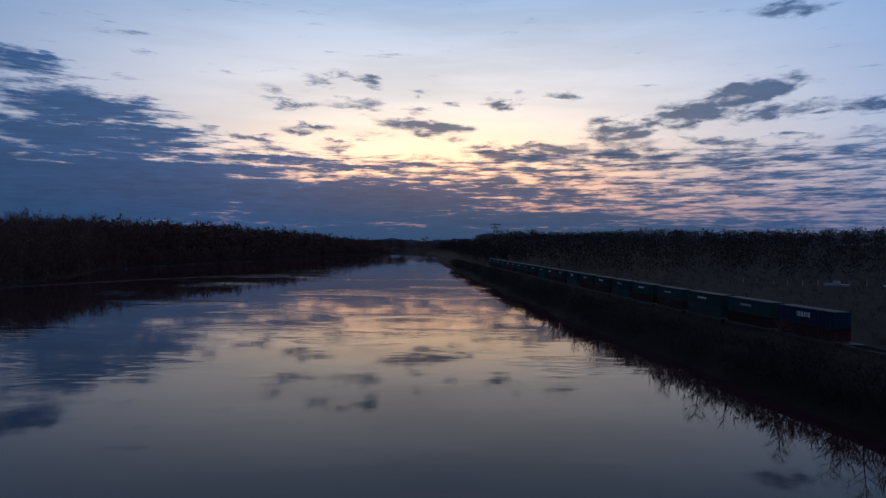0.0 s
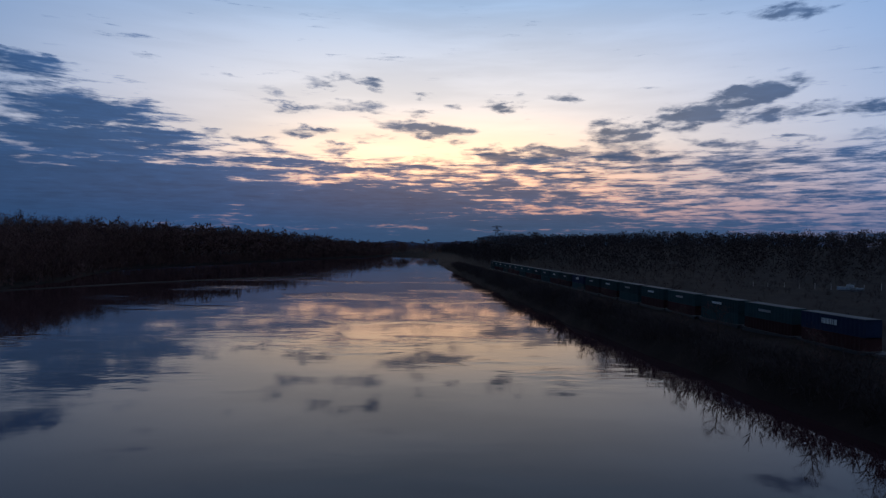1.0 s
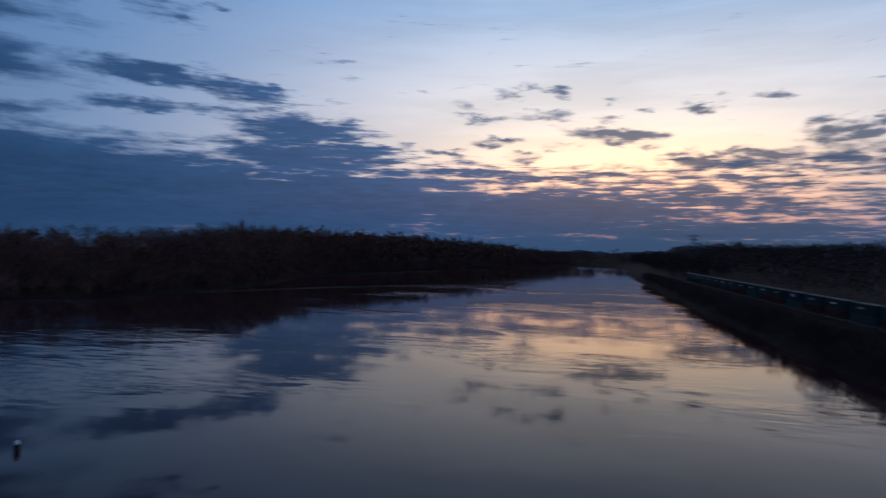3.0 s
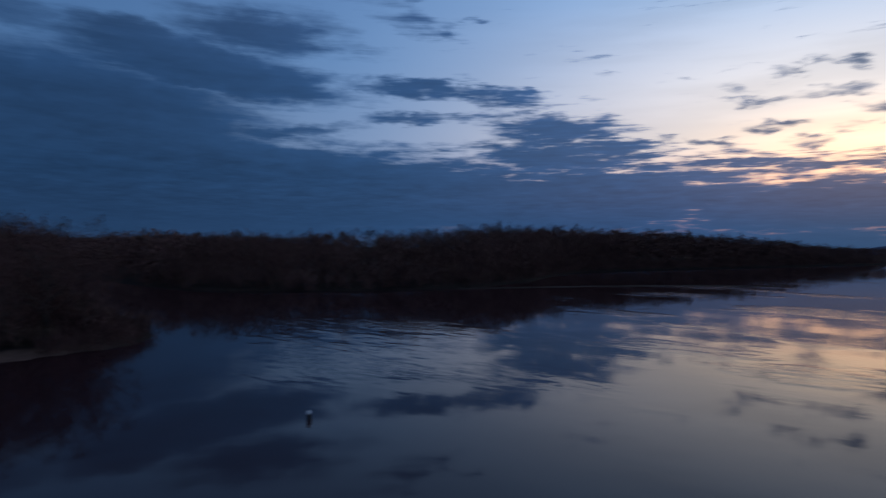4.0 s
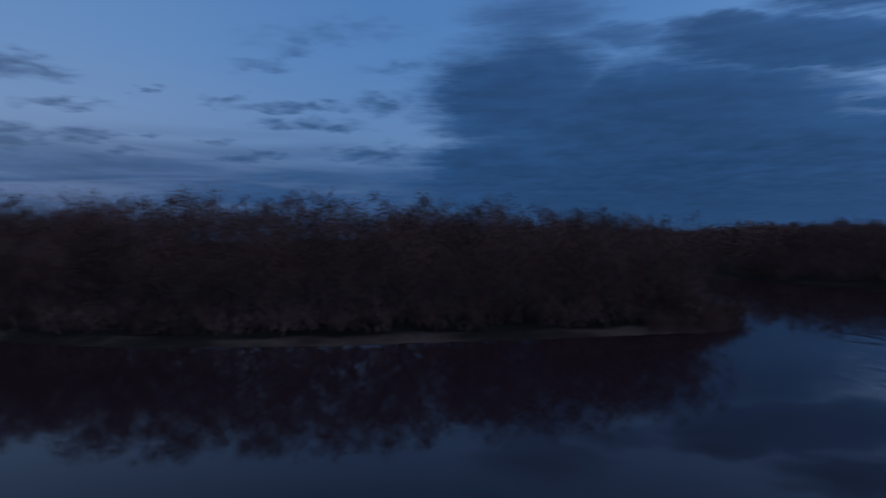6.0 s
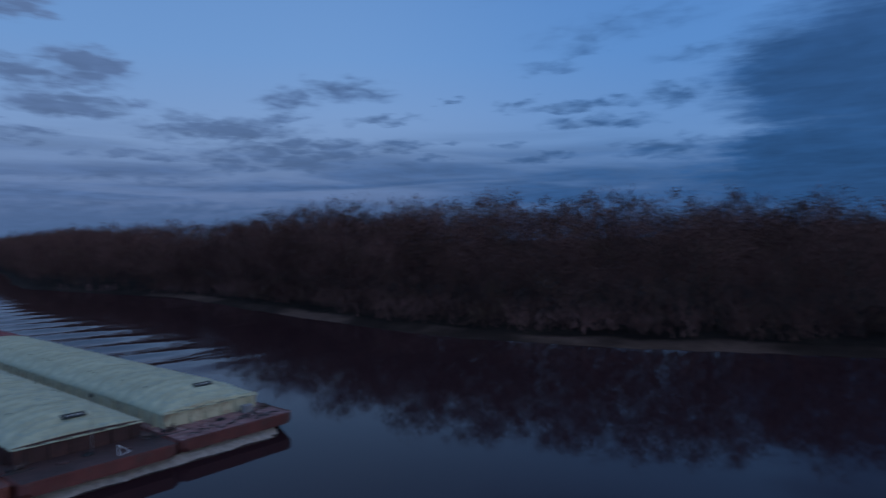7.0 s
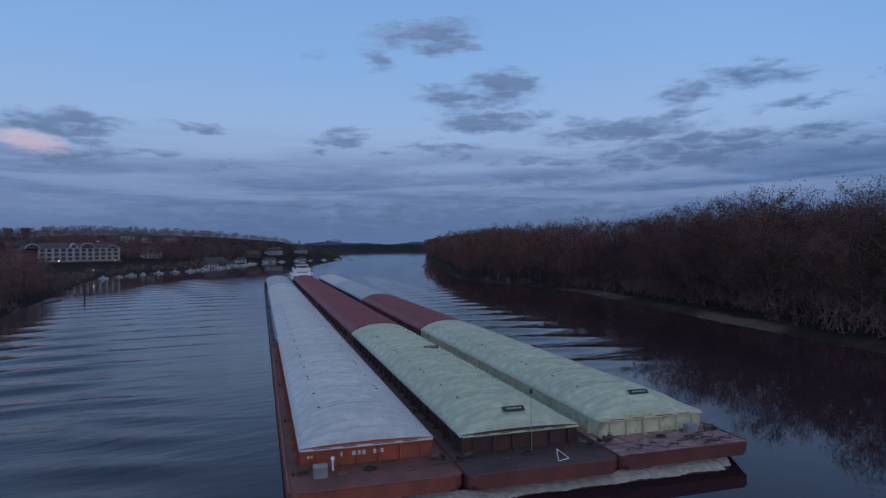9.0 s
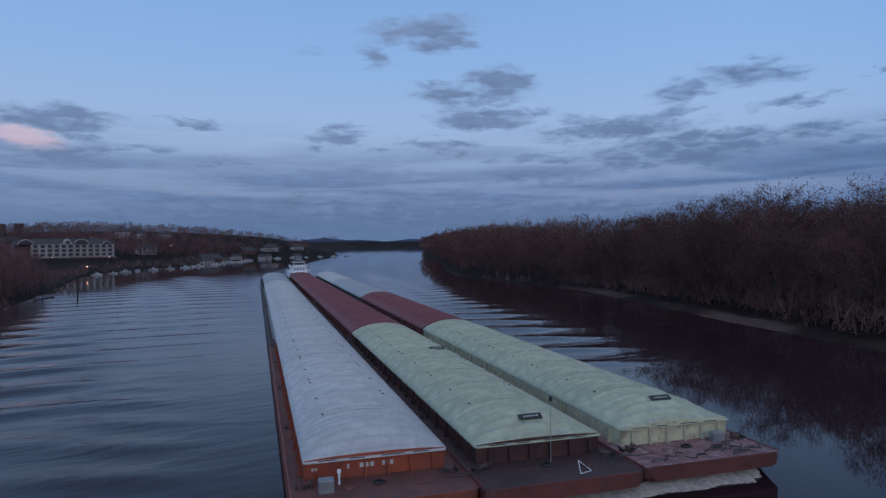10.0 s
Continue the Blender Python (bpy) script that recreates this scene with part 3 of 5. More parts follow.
def far_ridge(name, a0, a1, dist, top, label):
    """A low ridge on the horizon, its haze with distance put into the colour."""
    v, f, n = [], [], 80
    for k in range(n + 1):
        w = radians(a0 + (a1 - a0) * k / n)
        h = top * (0.75 + 0.15 * math.sin(k * 0.31) + 0.07 * math.sin(k * 0.83 + 1) + 0.03 * math.sin(k * 2.1)) * min(1, 6 * k / n, 6 * (n - k) / n)
        for d, z in ((dist - 260, -1.0), (dist - 60, h * 0.85), (dist, h), (dist + 250, 0.0)):
            v.append((-math.sin(w) * d, math.cos(w) * d, z))
        if k:
            o = k * 4
            f += [(o - 4 + j, o + j, o + 1 + j, o - 3 + j) for j in range(3)]
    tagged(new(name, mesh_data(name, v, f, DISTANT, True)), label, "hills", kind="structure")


# bluish base colour paints in the aerial haze; there is no volume
DISTANT = material("haze_tinted_distant_woods", (0.075, 0.10, 0.155), 0.95, 0.2, 0.004, 0.03, spec=0.0)
build_ground()
build_water()
far_ridge("backdrop_south", 138, 178, 3500, 46, "wooded hills far upstream, tinted blue for haze")
far_ridge("backdrop_west", 48, 75, 3300, 52, "dark hills beyond the side channel, tinted for haze")
far_ridge("backdrop_north", -8, 14, 3300, 40, "dark hills far downstream, tinted for haze")


# ---- woods ----
def frame_of(d):
    d = d / (np.linalg.norm(d) + 1e-9)
    a = np.cross(d, (0.31, 0.72, 0.62))
    a /= np.linalg.norm(a)
    return d, a, np.cross(d, a)


def limb(V, F, p0, p1, r0, r1, sides=4):
    """A tapered three- or four-sided limb, into the lists of corners and triangles."""
    d, a, b = frame_of(p1 - p0)
    o = len(V)
    for p, r in ((p0, r0), (p1, r1)):
        for k in range(sides):
            w = k * math.tau / sides
            V.append(p + (a * math.cos(w) + b * math.sin(w)) * r)
    for k in range(sides):
        q = (k + 1) % sides
        F.append((o + k, o + q, o + sides + q))
        F.append((o + k, o + sides + q, o + sides + k))


def tree_arrays(seed, height, limbs, forks, twigs, twig_width, twig_len=1.0, spread=0.34, sides=4, low=0.2, slim=1.0):
    """Corners and triangles of a bare tree with a rounded crown: its wood, and its fine twigs with buds."""
    rng = np.random.default_rng(seed)
    V, F, TV, TF = [], [], [], []
    lean = rng.normal(0, 0.03, 2)
    tops = (0, 0.25, 0.5, 0.72, 0.9)
    trunk = [np.array((lean[0] * h * height, lean[1] * h * height, h * height)) + np.append(rng.normal(0, 0.01 * height, 2), 0) * (h > 0) for h in tops]
    thick = (height * 0.011 + 0.05) * slim
    for i in range(4):
        limb(V, F, trunk[i], trunk[i + 1], thick * (1 - 0.23 * i), thick * (1 - 0.23 * (i + 1)) + 0.008, sides)
    centre = np.array((lean[0] * height * 0.6, lean[1] * height * 0.6, height * 0.60))
    lobes = rng.uniform(0.82, 1.12, 7)
    size = np.array((spread, spread, 0.42)) * height

    def inside(p):
        """Keeps a point within the lobed dome of the crown."""
        q = (p - centre) / size
        lobe = lobes[int((math.atan2(q[1], q[0]) / math.tau + 0.5) * 6.99)]
        n = np.linalg.norm(q) / lobe
        return p if n < 1 else centre + (p - centre) / n * rng.uniform(0.88, 1.0)

    def along(h):
        for i in range(4):
            if h <= tops[i + 1] or i == 3:
                k = min(1, (h - tops[i]) / (tops[i + 1] - tops[i]))
                return trunk[i] * (1 - k) + trunk[i + 1] * k

    def sprig(p, d):
        """Slender twigs that fan out from a point."""
        for _ in range(twigs):
            q = d * 0.5 + rng.normal(0, 0.6, 3)
            q /= np.linalg.norm(q) + 1e-9
            s = p + rng.normal(0, 0.25 + 0.4 * twig_len, 3)
            e = s + q * twig_len * rng.uniform(0.6, 1.3)
            side = np.cross(q, rng.normal(0, 1, 3))
            side *= twig_width * rng.uniform(0.6, 1.4) / (np.linalg.norm(side) + 1e-9)
            o = len(TV)
            TV.extend((s - side * 0.5, s + side * 0.5, e))
            TF.append((o, o + 1, o + 2))

    for k in range(limbs):
        h = low + (0.88 - low) * (k + rng.uniform(0, 0.9)) / limbs
        w = k * 2.4 + rng.uniform(-0.5, 0.5)
        d = np.array((math.cos(w), math.sin(w), 0.25 + 0.9 * h))
        d /= np.linalg.norm(d)
        p0 = along(h)
        p1 = inside(p0 + d * height * spread * rng.uniform(0.8, 1.15))
        limb(V, F, p0, p1, thick * (0.5 - 0.3 * h) + 0.02, 0.015 + 0.001 * height, 3)
        for j in range(forks):
            s = p0 + (p1 - p0) * (0.3 + 0.7 * (j + rng.uniform(0, 1)) / forks)
            q = d + rng.normal(0, 0.6, 3) + np.array((0, 0, 0.25))
            q /= np.linalg.norm(q)
            e = inside(s + q * height * spread * rng.uniform(0.25, 0.5))
            if sides > 3:
                limb(V, F, s, e, 0.025 + 0.001 * height, 0.01, 3)
            sprig(e, q)
            sprig((s + e) / 2, q)
    return np.array(V), np.array(F), np.array(TV), np.array(TF)


def bush_arrays(seed, height, stems, twigs, twig_width):
    rng = np.random.default_rng(seed)
    TV, TF = [], []
    for _ in range(stems):
        w, out = rng.uniform(0, math.tau), rng.uniform(0.1, 0.75)
        base = np.array((rng.normal(0, 0.25 * height), rng.normal(0, 0.25 * height), 0))
        d = np.array((math.cos(w) * out, math.sin(w) * out, 1.0))
        for k in range(twigs):
            s = base + d * height * rng.uniform(0, 0.7)
            q = d + rng.normal(0, 0.5, 3)
            e = s + q / np.linalg.norm(q) * height * rng.uniform(0.25, 0.5)
            side = np.cross(q, rng.normal(0, 1, 3))
            side *= twig_width / (np.linalg.norm(side) + 1e-9)
            o = len(TV)
            TV.extend((s - side * 0.5, s + side * 0.5, e))
            TF.append((o, o + 1, o + 2))
    return np.array(TV), np.array(TF)


def scatter(name, models, places, mat, label, category, rng):
    """Many plants as one object: each place is x, y, z, scale."""
    VS, FS, o = [], [], 0
    for x, y, z, s in places:
        v, f = models[rng.integers(len(models))]
        w = rng.uniform(0, math.tau)
        c, q = math.cos(w), math.sin(w)
        sz = s * rng.uniform(0.9, 1.1)
        VS.append(np.stack([(v[:, 0] * c - v[:, 1] * q) * s + x, (v[:, 0] * q + v[:, 1] * c) * s + y, v[:, 2] * sz + z], 1))
        FS.append(f + o)
        o += len(v)
    ob = new(name, fast_mesh(name, np.concatenate(VS), np.concatenate(FS), mat))
    return tagged(ob, label, category, kind="stuff")


def whole(arrays):
    """Wood and twigs of a tree as one pair of arrays."""
    v, f, tv, tf = arrays
    return np.concatenate([v, tv]), np.concatenate([f, tf + len(v)])


def land_points(rng, n, x0, x1, y0, y1, sd0, sd1):
    p = np.stack([rng.uniform(x0, x1, n), rng.uniform(y0, y1, n)], 1)
    sd = shore_distance(p)
    ok = (sd > sd0) & (sd < sd1)
    return p[ok], sd[ok]


def thinned(p, gap):
    """Drops points that stand closer than a gap to an earlier one."""
    seen, keep = {}, []
    for i, (x, y) in enumerate(p):
        key = (int(x // gap), int(y // gap))
        if key not in seen:
            seen[key] = 1
            keep.append(i)
    return np.array(keep)


def woods():
    rng = np.random.default_rng(5)
    near = [whole(tree_arrays(20 + k, 18, 14, 5, 14, 0.08, 0.5, spread=0.40, sides=3, low=0.10, slim=0.34)) for k in range(6)]
    far = [whole(tree_arrays(40 + k, 18, 10, 4, 8, 0.17, 0.75, sides=3, low=0.06, slim=0.35)) for k in range(6)]
    vast = [whole(tree_arrays(60 + k, 18, 7, 2, 4, 0.8, 1.7, spread=0.40, sides=3, low=0.04, slim=0.8)) for k in range(4)]

    broad = [whole(tree_arrays(70 + k, 18, 6, 2, 4, 1.7, 1.6, spread=0.42, sides=3, low=0.04, slim=0.8)) for k in range(4)]

    def plant(name, models, n, area, sd0, sd1, gap, label, big=(0.8, 1.2), edge=0.0, swell=None, mat=TWIGS, keep=None):
        p, sd = land_points(rng, n, *area, sd0, sd1)
        if keep:
            ok = keep(p[:, 0], p[:, 1])
            p, sd = p[ok], sd[ok]
        k = thinned(p, gap)
        p, sd = p[k], sd[k]
        z = ground_height(p)
        s = rng.uniform(*big, len(p)) * (1 - edge * np.exp(-sd / 9.0))
        if swell:
            s *= np.interp(p[:, swell[0]], swell[1], swell[2])
        scatter(name, models, np.column_stack([p, z - 0.2, s]), mat, label, "woods", rng)

    plant("island_woods", near, 5200, (-190, -88, -175, 70), 7, 38, 5.8, "bare budding floodplain trees crowding the island shore", (0.84, 1.3), 0.34, (1, (-175, -130, -90, -60, -35, 0, 30, 60), (0.95, 1.08, 1.15, 1.07, 1.02, 1.0, 0.93, 0.92)))
    plant("island_woods", far, 2600, (-240, -130, -175, 100), 34, 90, 9.0, "bare grey-brown trees deep in the island woods", (1.1, 1.32), 0.0, (1, (-60, 0, 40, 100), (1.0, 1.0, 0.85, 0.8)))
    plant("upstream_woods", far, 9000, (-330, -125, -480, -165), 4, 70, 6.8, "bare brown woods along the upstream bank", (0.9, 1.4), 0.3, (1, (-480, -330, -165), (1.1, 1.0, 0.92)))
    plant("upstream_woods", vast, 9000, (-860, -200, -1400, -440), 4, 90, 12.5, "far brown woods along the upstream bank", (1.0, 1.3), keep=lambda x, y: x < -315 + (y + 712) * 0.445)
    plant("west_bank_woods", far, 14000, (-330, -145, 120, 480), 3, 66, 6.8, "dark bare woods along the western bank", (1.0, 1.5), 0.3, (1, (120, 180, 260, 350, 480), (0.68, 0.72, 0.88, 1.04, 1.14)))
    plant("west_bank_woods", vast, 9000, (-420, -60, 460, 1150), 3, 110, 11.5, "far dark woods along the western bank", (1.0, 1.3), 0.0, (1, (460, 650, 800, 1000), (1.30, 1.25, 0.95, 0.72)))
    plant("river_bend_woods", vast, 2500, (-75, 70, 930, 1250), 3, 200, 13.0, "far dark woods where the river bends away", (0.4, 0.65))
    plant("side_channel_woods", vast, 3000, (-760, -250, -20, 320), 4, 200, 14.0, "far dark woods beyond the side channel", (0.9, 1.15))
    plant("east_hill_woods", vast, 9000, (60, 900, 170, 1200), 45, 620, 18.0, "dark wooded bluff behind the railway", (0.7, 1.05), 0.0, (1, (170, 300, 500), (0.5, 0.62, 1.0)), SHADED_TWIGS, lambda x, y: np.hypot(x, y) > 255)
    plant("east_bank_woods", vast, 1500, (-30, 60, 420, 1000), 22, 60, 9.0, "low dark woods along the eastern bank", (0.4, 0.8), mat=SHADED_TWIGS)
    plant("south_hill_woods", vast, 14000, (-420, 380, -1000, -575), 40, 420, 12.5, "brown wooded hillside above the marina", (0.42, 0.72), 0.0, (0, (-320, -200, -120, 0), (0.42, 0.6, 0.85, 1.0)), RUSSET)
    plant("south_bank_woods", far, 900, (-340, -95, -800, -560), 8, 60, 9.0, "bare trees along the southern bank", (0.35, 0.62), 0.3, (0, (-330, -220, -95), (0.6, 0.8, 1.0)), RUSSET)
    plant("south_slope_woods", vast, 2600, (-330, 240, -720, -560), 16, 300, 11.0, "brown budding trees on the slope behind the marina", (0.4, 0.72), 0.0, (0, (-320, -200, -120), (0.5, 0.7, 1.0)), RUSSET)
    plant("south_bank_woods", far, 900, (16, 90, -285, -130), 2, 40, 5.0, "leaning bare trees on the low southern bank", (0.55, 0.9), 0.2, None, RUSSET)
    # far woods round the horizon
    a = rng.uniform(0, math.tau, 560)
    d = rng.uniform(1300, 2600, 560)
    p = np.stack([d * np.sin(a), d * np.cos(a)], 1)
    sd = shore_distance(p)
    p = p[sd > 25]
    scatter("distant_woods", broad, np.column_stack([p, ground_height(p), rng.uniform(0.9, 1.4, len(p))]), TWIGS, "distant dark woods on the horizon", "woods", rng)

    # undergrowth along the shores
    bush = [bush_arrays(80 + k, 1.0, 9, 6, 0.028) for k in range(5)]
    for name, n, area, sd0, sd1, gap, big, label in (
            ("island_undergrowth", 5000, (-175, -86, -180, 75), 6.5, 18, 2.2, (2.5, 6.0), "tangled bare undergrowth at the foot of the trees"),
            ("point_undergrowth", 3000, (-125, -88, 46, 72), 0.6, 14, 1.5, (1.5, 4.0), "dark tangled brush on the island's low point"),
            ("west_undergrowth", 26000, (-250, -70, 100, 960), 1.5, 24, 4.0, (4.0, 8.5), "dark bare undergrowth on the western bank"),
            ("east_bank_scrub", 22000, (0, 66, -10, 420), 0.9, 9, 1.15, (1.5, 3.6), "dry brown scrub and grass on the railway bank"),
            ("east_field_scrub", 4000, (60, 260, 60, 420), 30, 220, 6.0, (0.8, 2.4), "dry scrub on the flat land behind the railway"),
            ("south_undergrowth", 5000, (-150, 70, -660, -130), 1.0, 22, 3.0, (1.5, 4.0), "russet bare bushes along the southern bank")):
        p, sd = land_points(rng, n, *area, sd0, sd1)
        k = thinned(p, gap)
        p = p[k]
        scatter(name, bush, np.column_stack([p, ground_height(p) - 0.05, rng.uniform(*big, len(p))]), RUSSET if name[:5] == "south" else SHADED_TWIGS if name[:4] == "east" else TWIGS, label, "undergrowth", rng)


def lone_trees():
    """The trees at the water's edge that stand out singly."""
    rng = np.random.default_rng(11)
    kinds = []
    for k in range(6):
        v, f, tv, tf = tree_arrays(120 + k, 10, 12, 5, 7, 0.03, 0.7, low=0.2)
        kinds.append((fast_mesh("trunk", v, f, BARK), fast_mesh("crown", tv, tf, TWIGS)))

    def tree(kind, x, y, height, lean, label, group):
        t = thing("tree", label, "tree", pose(x, y, float(ground_height(np.array([[x, y]]))[0]) - 0.15, lean[0], lean[1], rng.uniform(0, 360)), group)
        t.scale = (height / 10,) * 3
        part("trunk", kinds[kind][0], t)
        part("crown", kinds[kind][1], t, "bare crown of fine budding twigs")

    # island shore
    for i, (x, y) in enumerate(zip(np.interp(np.linspace(0, 1, 44), np.linspace(0, 1, 9), [-101, -97, -95, -94, -97, -101, -110, -123, -136]),
                                   np.interp(np.linspace(0, 1, 44), np.linspace(0, 1, 9), [55, 40, 18, 0, -18, -36, -62, -100, -146]))):
        h = rng.uniform(8, 17)
        tree(i % 6, x - 4 - rng.uniform(0, 6), y + rng.uniform(-2, 2), h, (rng.normal(0, 4), rng.normal(0, 4)), "bare budding tree on the island's muddy shore" if h > 14 else "slim bare sapling leaning over the muddy shore", "trees on the island shore")
    # railway bank
    for i, (x, y, h) in enumerate(((36.5, 56, 6.5), (37.5, 61, 5.0), (36.0, 70, 5.5), (35.0, 88, 6.5), (33.5, 97, 5.0), (30.0, 124, 6.0), (28.0, 138, 5.0), (26.5, 158, 6.5), (24, 186, 6.0), (21, 225, 6.5))):
        tree((i * 5) % 6, x + 1.0, y, h, (rng.normal(0, 6), rng.normal(0, 6) - 6), "small bare tree on the stony railway bank", "trees on the railway bank")
    # low southern bank
    for i, (x, y, h) in enumerate(((17, -232, 12), (20, -222, 10), (14, -252, 13), (24, -200, 11), (27, -186, 12), (13, -266, 9), (22, -210, 14), (19, -240, 13), (30, -176, 12))):
        tree((i * 5 + 2) % 6, x + 3, y, h, (rng.normal(0, 5), rng.normal(0, 5)), "bare tree on the low southern bank", "trees on the southern bank")


woods()
lone_trees()


# ---- the tow: twelve covered hopper barges ----
BW, BL, DECK_Z, ARCH = 10.6, 58.0, 1.55, 1.2
COAM = (0.95, 9.65, 4.3, 57.85)
TOW = pose(BARGE_AT[0], BARGE_AT[1], 0, 0, 0, BARGE_TURN)


def hull_mesh(mat):
    """A raked hull: plumb headlog above, rising bottom at both ends."""
    v, f = [], []
    c = 0.28
    for y, zb, inset in ((0.0, 0.72, 0.55), (0.35, 0.62, 0.12), (1.0, 0.45, 0.0), (2.6, -0.4, 0.0), (6.0, -1.6, 0.0), (54.0, -1.6, 0.0), (56.5, -0.5, 0.0), (57.7, 0.3, 0.1), (58.0, 0.5, 0.3)):
        x0, x1 = inset, BW - inset
        top = DECK_Z
        v += [(x0 + c, y, zb), (x1 - c, y, zb), (x1, y, zb + c), (x1, y, top - 0.08), (x1 - 0.08, y, top), (x0 + 0.08, y, top), (x0, y, top - 0.08), (x0, y, zb + c)]
    for s in range(8):
        o = s * 8
        f += [(o + k, o + (k + 1) % 8, o + 8 + (k + 1) % 8, o + 8 + k) for k in range(8)]
    f += [tuple(range(7, -1, -1)), tuple(range(64, 72))]
    return mesh_data("hull", v, f, mat)


def cover_mesh(mat, ln, raised, seed, sloped=False):
    """One arched fibreglass cover: ribs across, a turned-down lip at each end and side."""
    rng = np.random.default_rng(seed)
    na, nl = 14, 37
    half = (COAM[1] - COAM[0]) / 2 + 0.09
    v, f = [], []
    for i in range(nl):
        y = ln * i / (nl - 1)
        rib = 0.085 * math.cos(y / ln * math.tau * 6) + 0.03 * math.sin(y * 2.3 + seed) + raised
        for k in range(na + 1):
            s = -1 + 2 * k / na
            arch = ARCH * (1 - abs(s) ** 2.3)
            if sloped:
                arch *= 0.14 + 0.86 * math.sin(0.5 * math.pi * min(1, y / 3.4))
            rise = 0.16 + arch + rib * min(1, 3 * (1 - abs(s))) + 0.012 * rng.normal() * (1 - abs(s))
            v.append((s * half, y, rise))
    for i in range(nl - 1):
        for k in range(na):
            a = i * (na + 1) + k
            f.append((a, a + 1, a + na + 2, a + na + 1))
    # side and end lips
    for ring in ([i * (na + 1) for i in range(nl)], [i * (na + 1) + na for i in range(nl)][::-1], list(range(na, -1, -1)), list(range((nl - 1) * (na + 1), nl * (na + 1)))):
        o = len(v)
        v += [(v[r][0] * 1.0, v[r][1], v[r][2] - 0.2) for r in ring]
        f += [(ring[k], ring[k + 1], o + k + 1, o + k) for k in range(len(ring) - 1)]
    return mesh_data("cover", v, f, mat, True)


def coaming_side_mesh(mat, x, first):
    pieces = [box(x - 0.07, first, DECK_Z, x + 0.07, COAM[3], 2.85)]
    return mesh_data("coaming_side", *joined(*pieces), mat)


def coaming_end_mesh(mat, y, arched):
    x0, x1 = COAM[0], COAM[1]
    v, f = box(x0 + 0.07, y - 0.06, DECK_Z, x1 - 0.07, y + 0.06, 2.85)
    # arched head under the cover
    n, o = 14, len(v)
    for dy in (-0.05, 0.05):
        for k in range(n + 1):
            s = -1 + 2 * k / n
            v.append(((x0 + x1) / 2 + s * (x1 - x0 - 0.2) / 2, y + dy, 2.85 + arched * (ARCH - 0.05) * (1 - abs(s) ** 2.3)))
    for k in range(n):
        f.append((o + k + 1, o + k, o + n + 1 + k, o + n + 2 + k))
    f += [tuple(range(o, o + n + 1)), tuple(range(o + 2 * n + 1, o + n, -1))]
    return mesh_data("coaming_end", v, f, mat)


def brace_mesh(mat):
    """A triangular knee that stiffens the coaming."""
    return mesh_data("brace", [(0, -0.03, 0), (0.34, -0.03, 0), (0, -0.03, 1.2), (0, 0.03, 0), (0.34, 0.03, 0), (0, 0.03, 1.2), (0.1, -0.03, 1.2), (0.1, 0.03, 1.2)],
                     [(0, 1, 6, 2), (3, 5, 7, 4), (1, 4, 7, 6), (2, 6, 7, 5), (0, 3, 4, 1), (0, 2, 5, 3)], mat)


def bitt_mesh():
    """A double mooring bitt on its base plate."""
    ring = [tube([(dx, 0, 0.05), (dx, 0, 0.5), (dx, 0, 0.52), (dx, 0, 0.6)], [0.14, 0.14, 0.19, 0.19], 10) for dx in (-0.35, 0.35)]
    return mesh_data("bitt", *joined(box(-0.65, -0.25, 0, 0.65, 0.25, 0.05), *ring), BLACK_STEEL)


def kevel_mesh():
    return mesh_data("kevel", *joined(tube([(-0.45, 0, 0.24), (-0.2, 0, 0.2), (0.2, 0, 0.2), (0.45, 0, 0.24)], [0.04, 0.06, 0.06, 0.04], 7), box(-0.2, -0.07, 0, -0.08, 0.07, 0.2), box(0.08, -0.07, 0, 0.2, 0.07, 0.2)), BLACK_STEEL)


def manhole_mesh(mat):
    return mesh_data("manhole_cover", *joined(tube([(0, 0, 0), (0, 0, 0.08), (0, 0, 0.1)], [0.36, 0.36, 0.3], 14), tube([(-0.12, 0, 0.12), (0.12, 0, 0.12)], [0.02, 0.02], 5)), mat)


RUSTY = material("rusty_deck_steel", (0.10, 0.06, 0.05), 0.75, 0.4, 2.0, 12.0, 0.01, second=(0.05, 0.04, 0.04))


def winch_mesh():
    """A hand winch: frame plates, a drum with wire, a hand wheel."""
    drum = tube([(-0.4, 0, 0.42), (-0.38, 0, 0.42), (-0.37, 0, 0.42), (0.37, 0, 0.42), (0.38, 0, 0.42), (0.4, 0, 0.42)], [0.3, 0.3, 0.2, 0.2, 0.3, 0.3], 12)
    wheel = [tube([(0.6, 0.42 * math.cos(w), 0.5 + 0.42 * math.sin(w)), (0.6, 0.42 * math.cos(w + 0.53), 0.5 + 0.42 * math.sin(w + 0.53))], [0.03, 0.03], 5) for w in np.arange(0, math.tau, math.tau / 12)]
    spokes = [tube([(0.6, 0, 0.5), (0.6, 0.42 * math.cos(w), 0.5 + 0.42 * math.sin(w))], [0.02, 0.02], 4) for w in (0, 2.09, 4.19)]
    return mesh_data("winch", *joined(box(-0.5, -0.35, 0, 0.5, 0.35, 0.06), box(-0.5, -0.3, 0.06, -0.42, 0.3, 0.75, 0.02), box(0.42, -0.3, 0.06, 0.5, 0.3, 0.75, 0.02), drum, *wheel, *spokes), RUSTY)


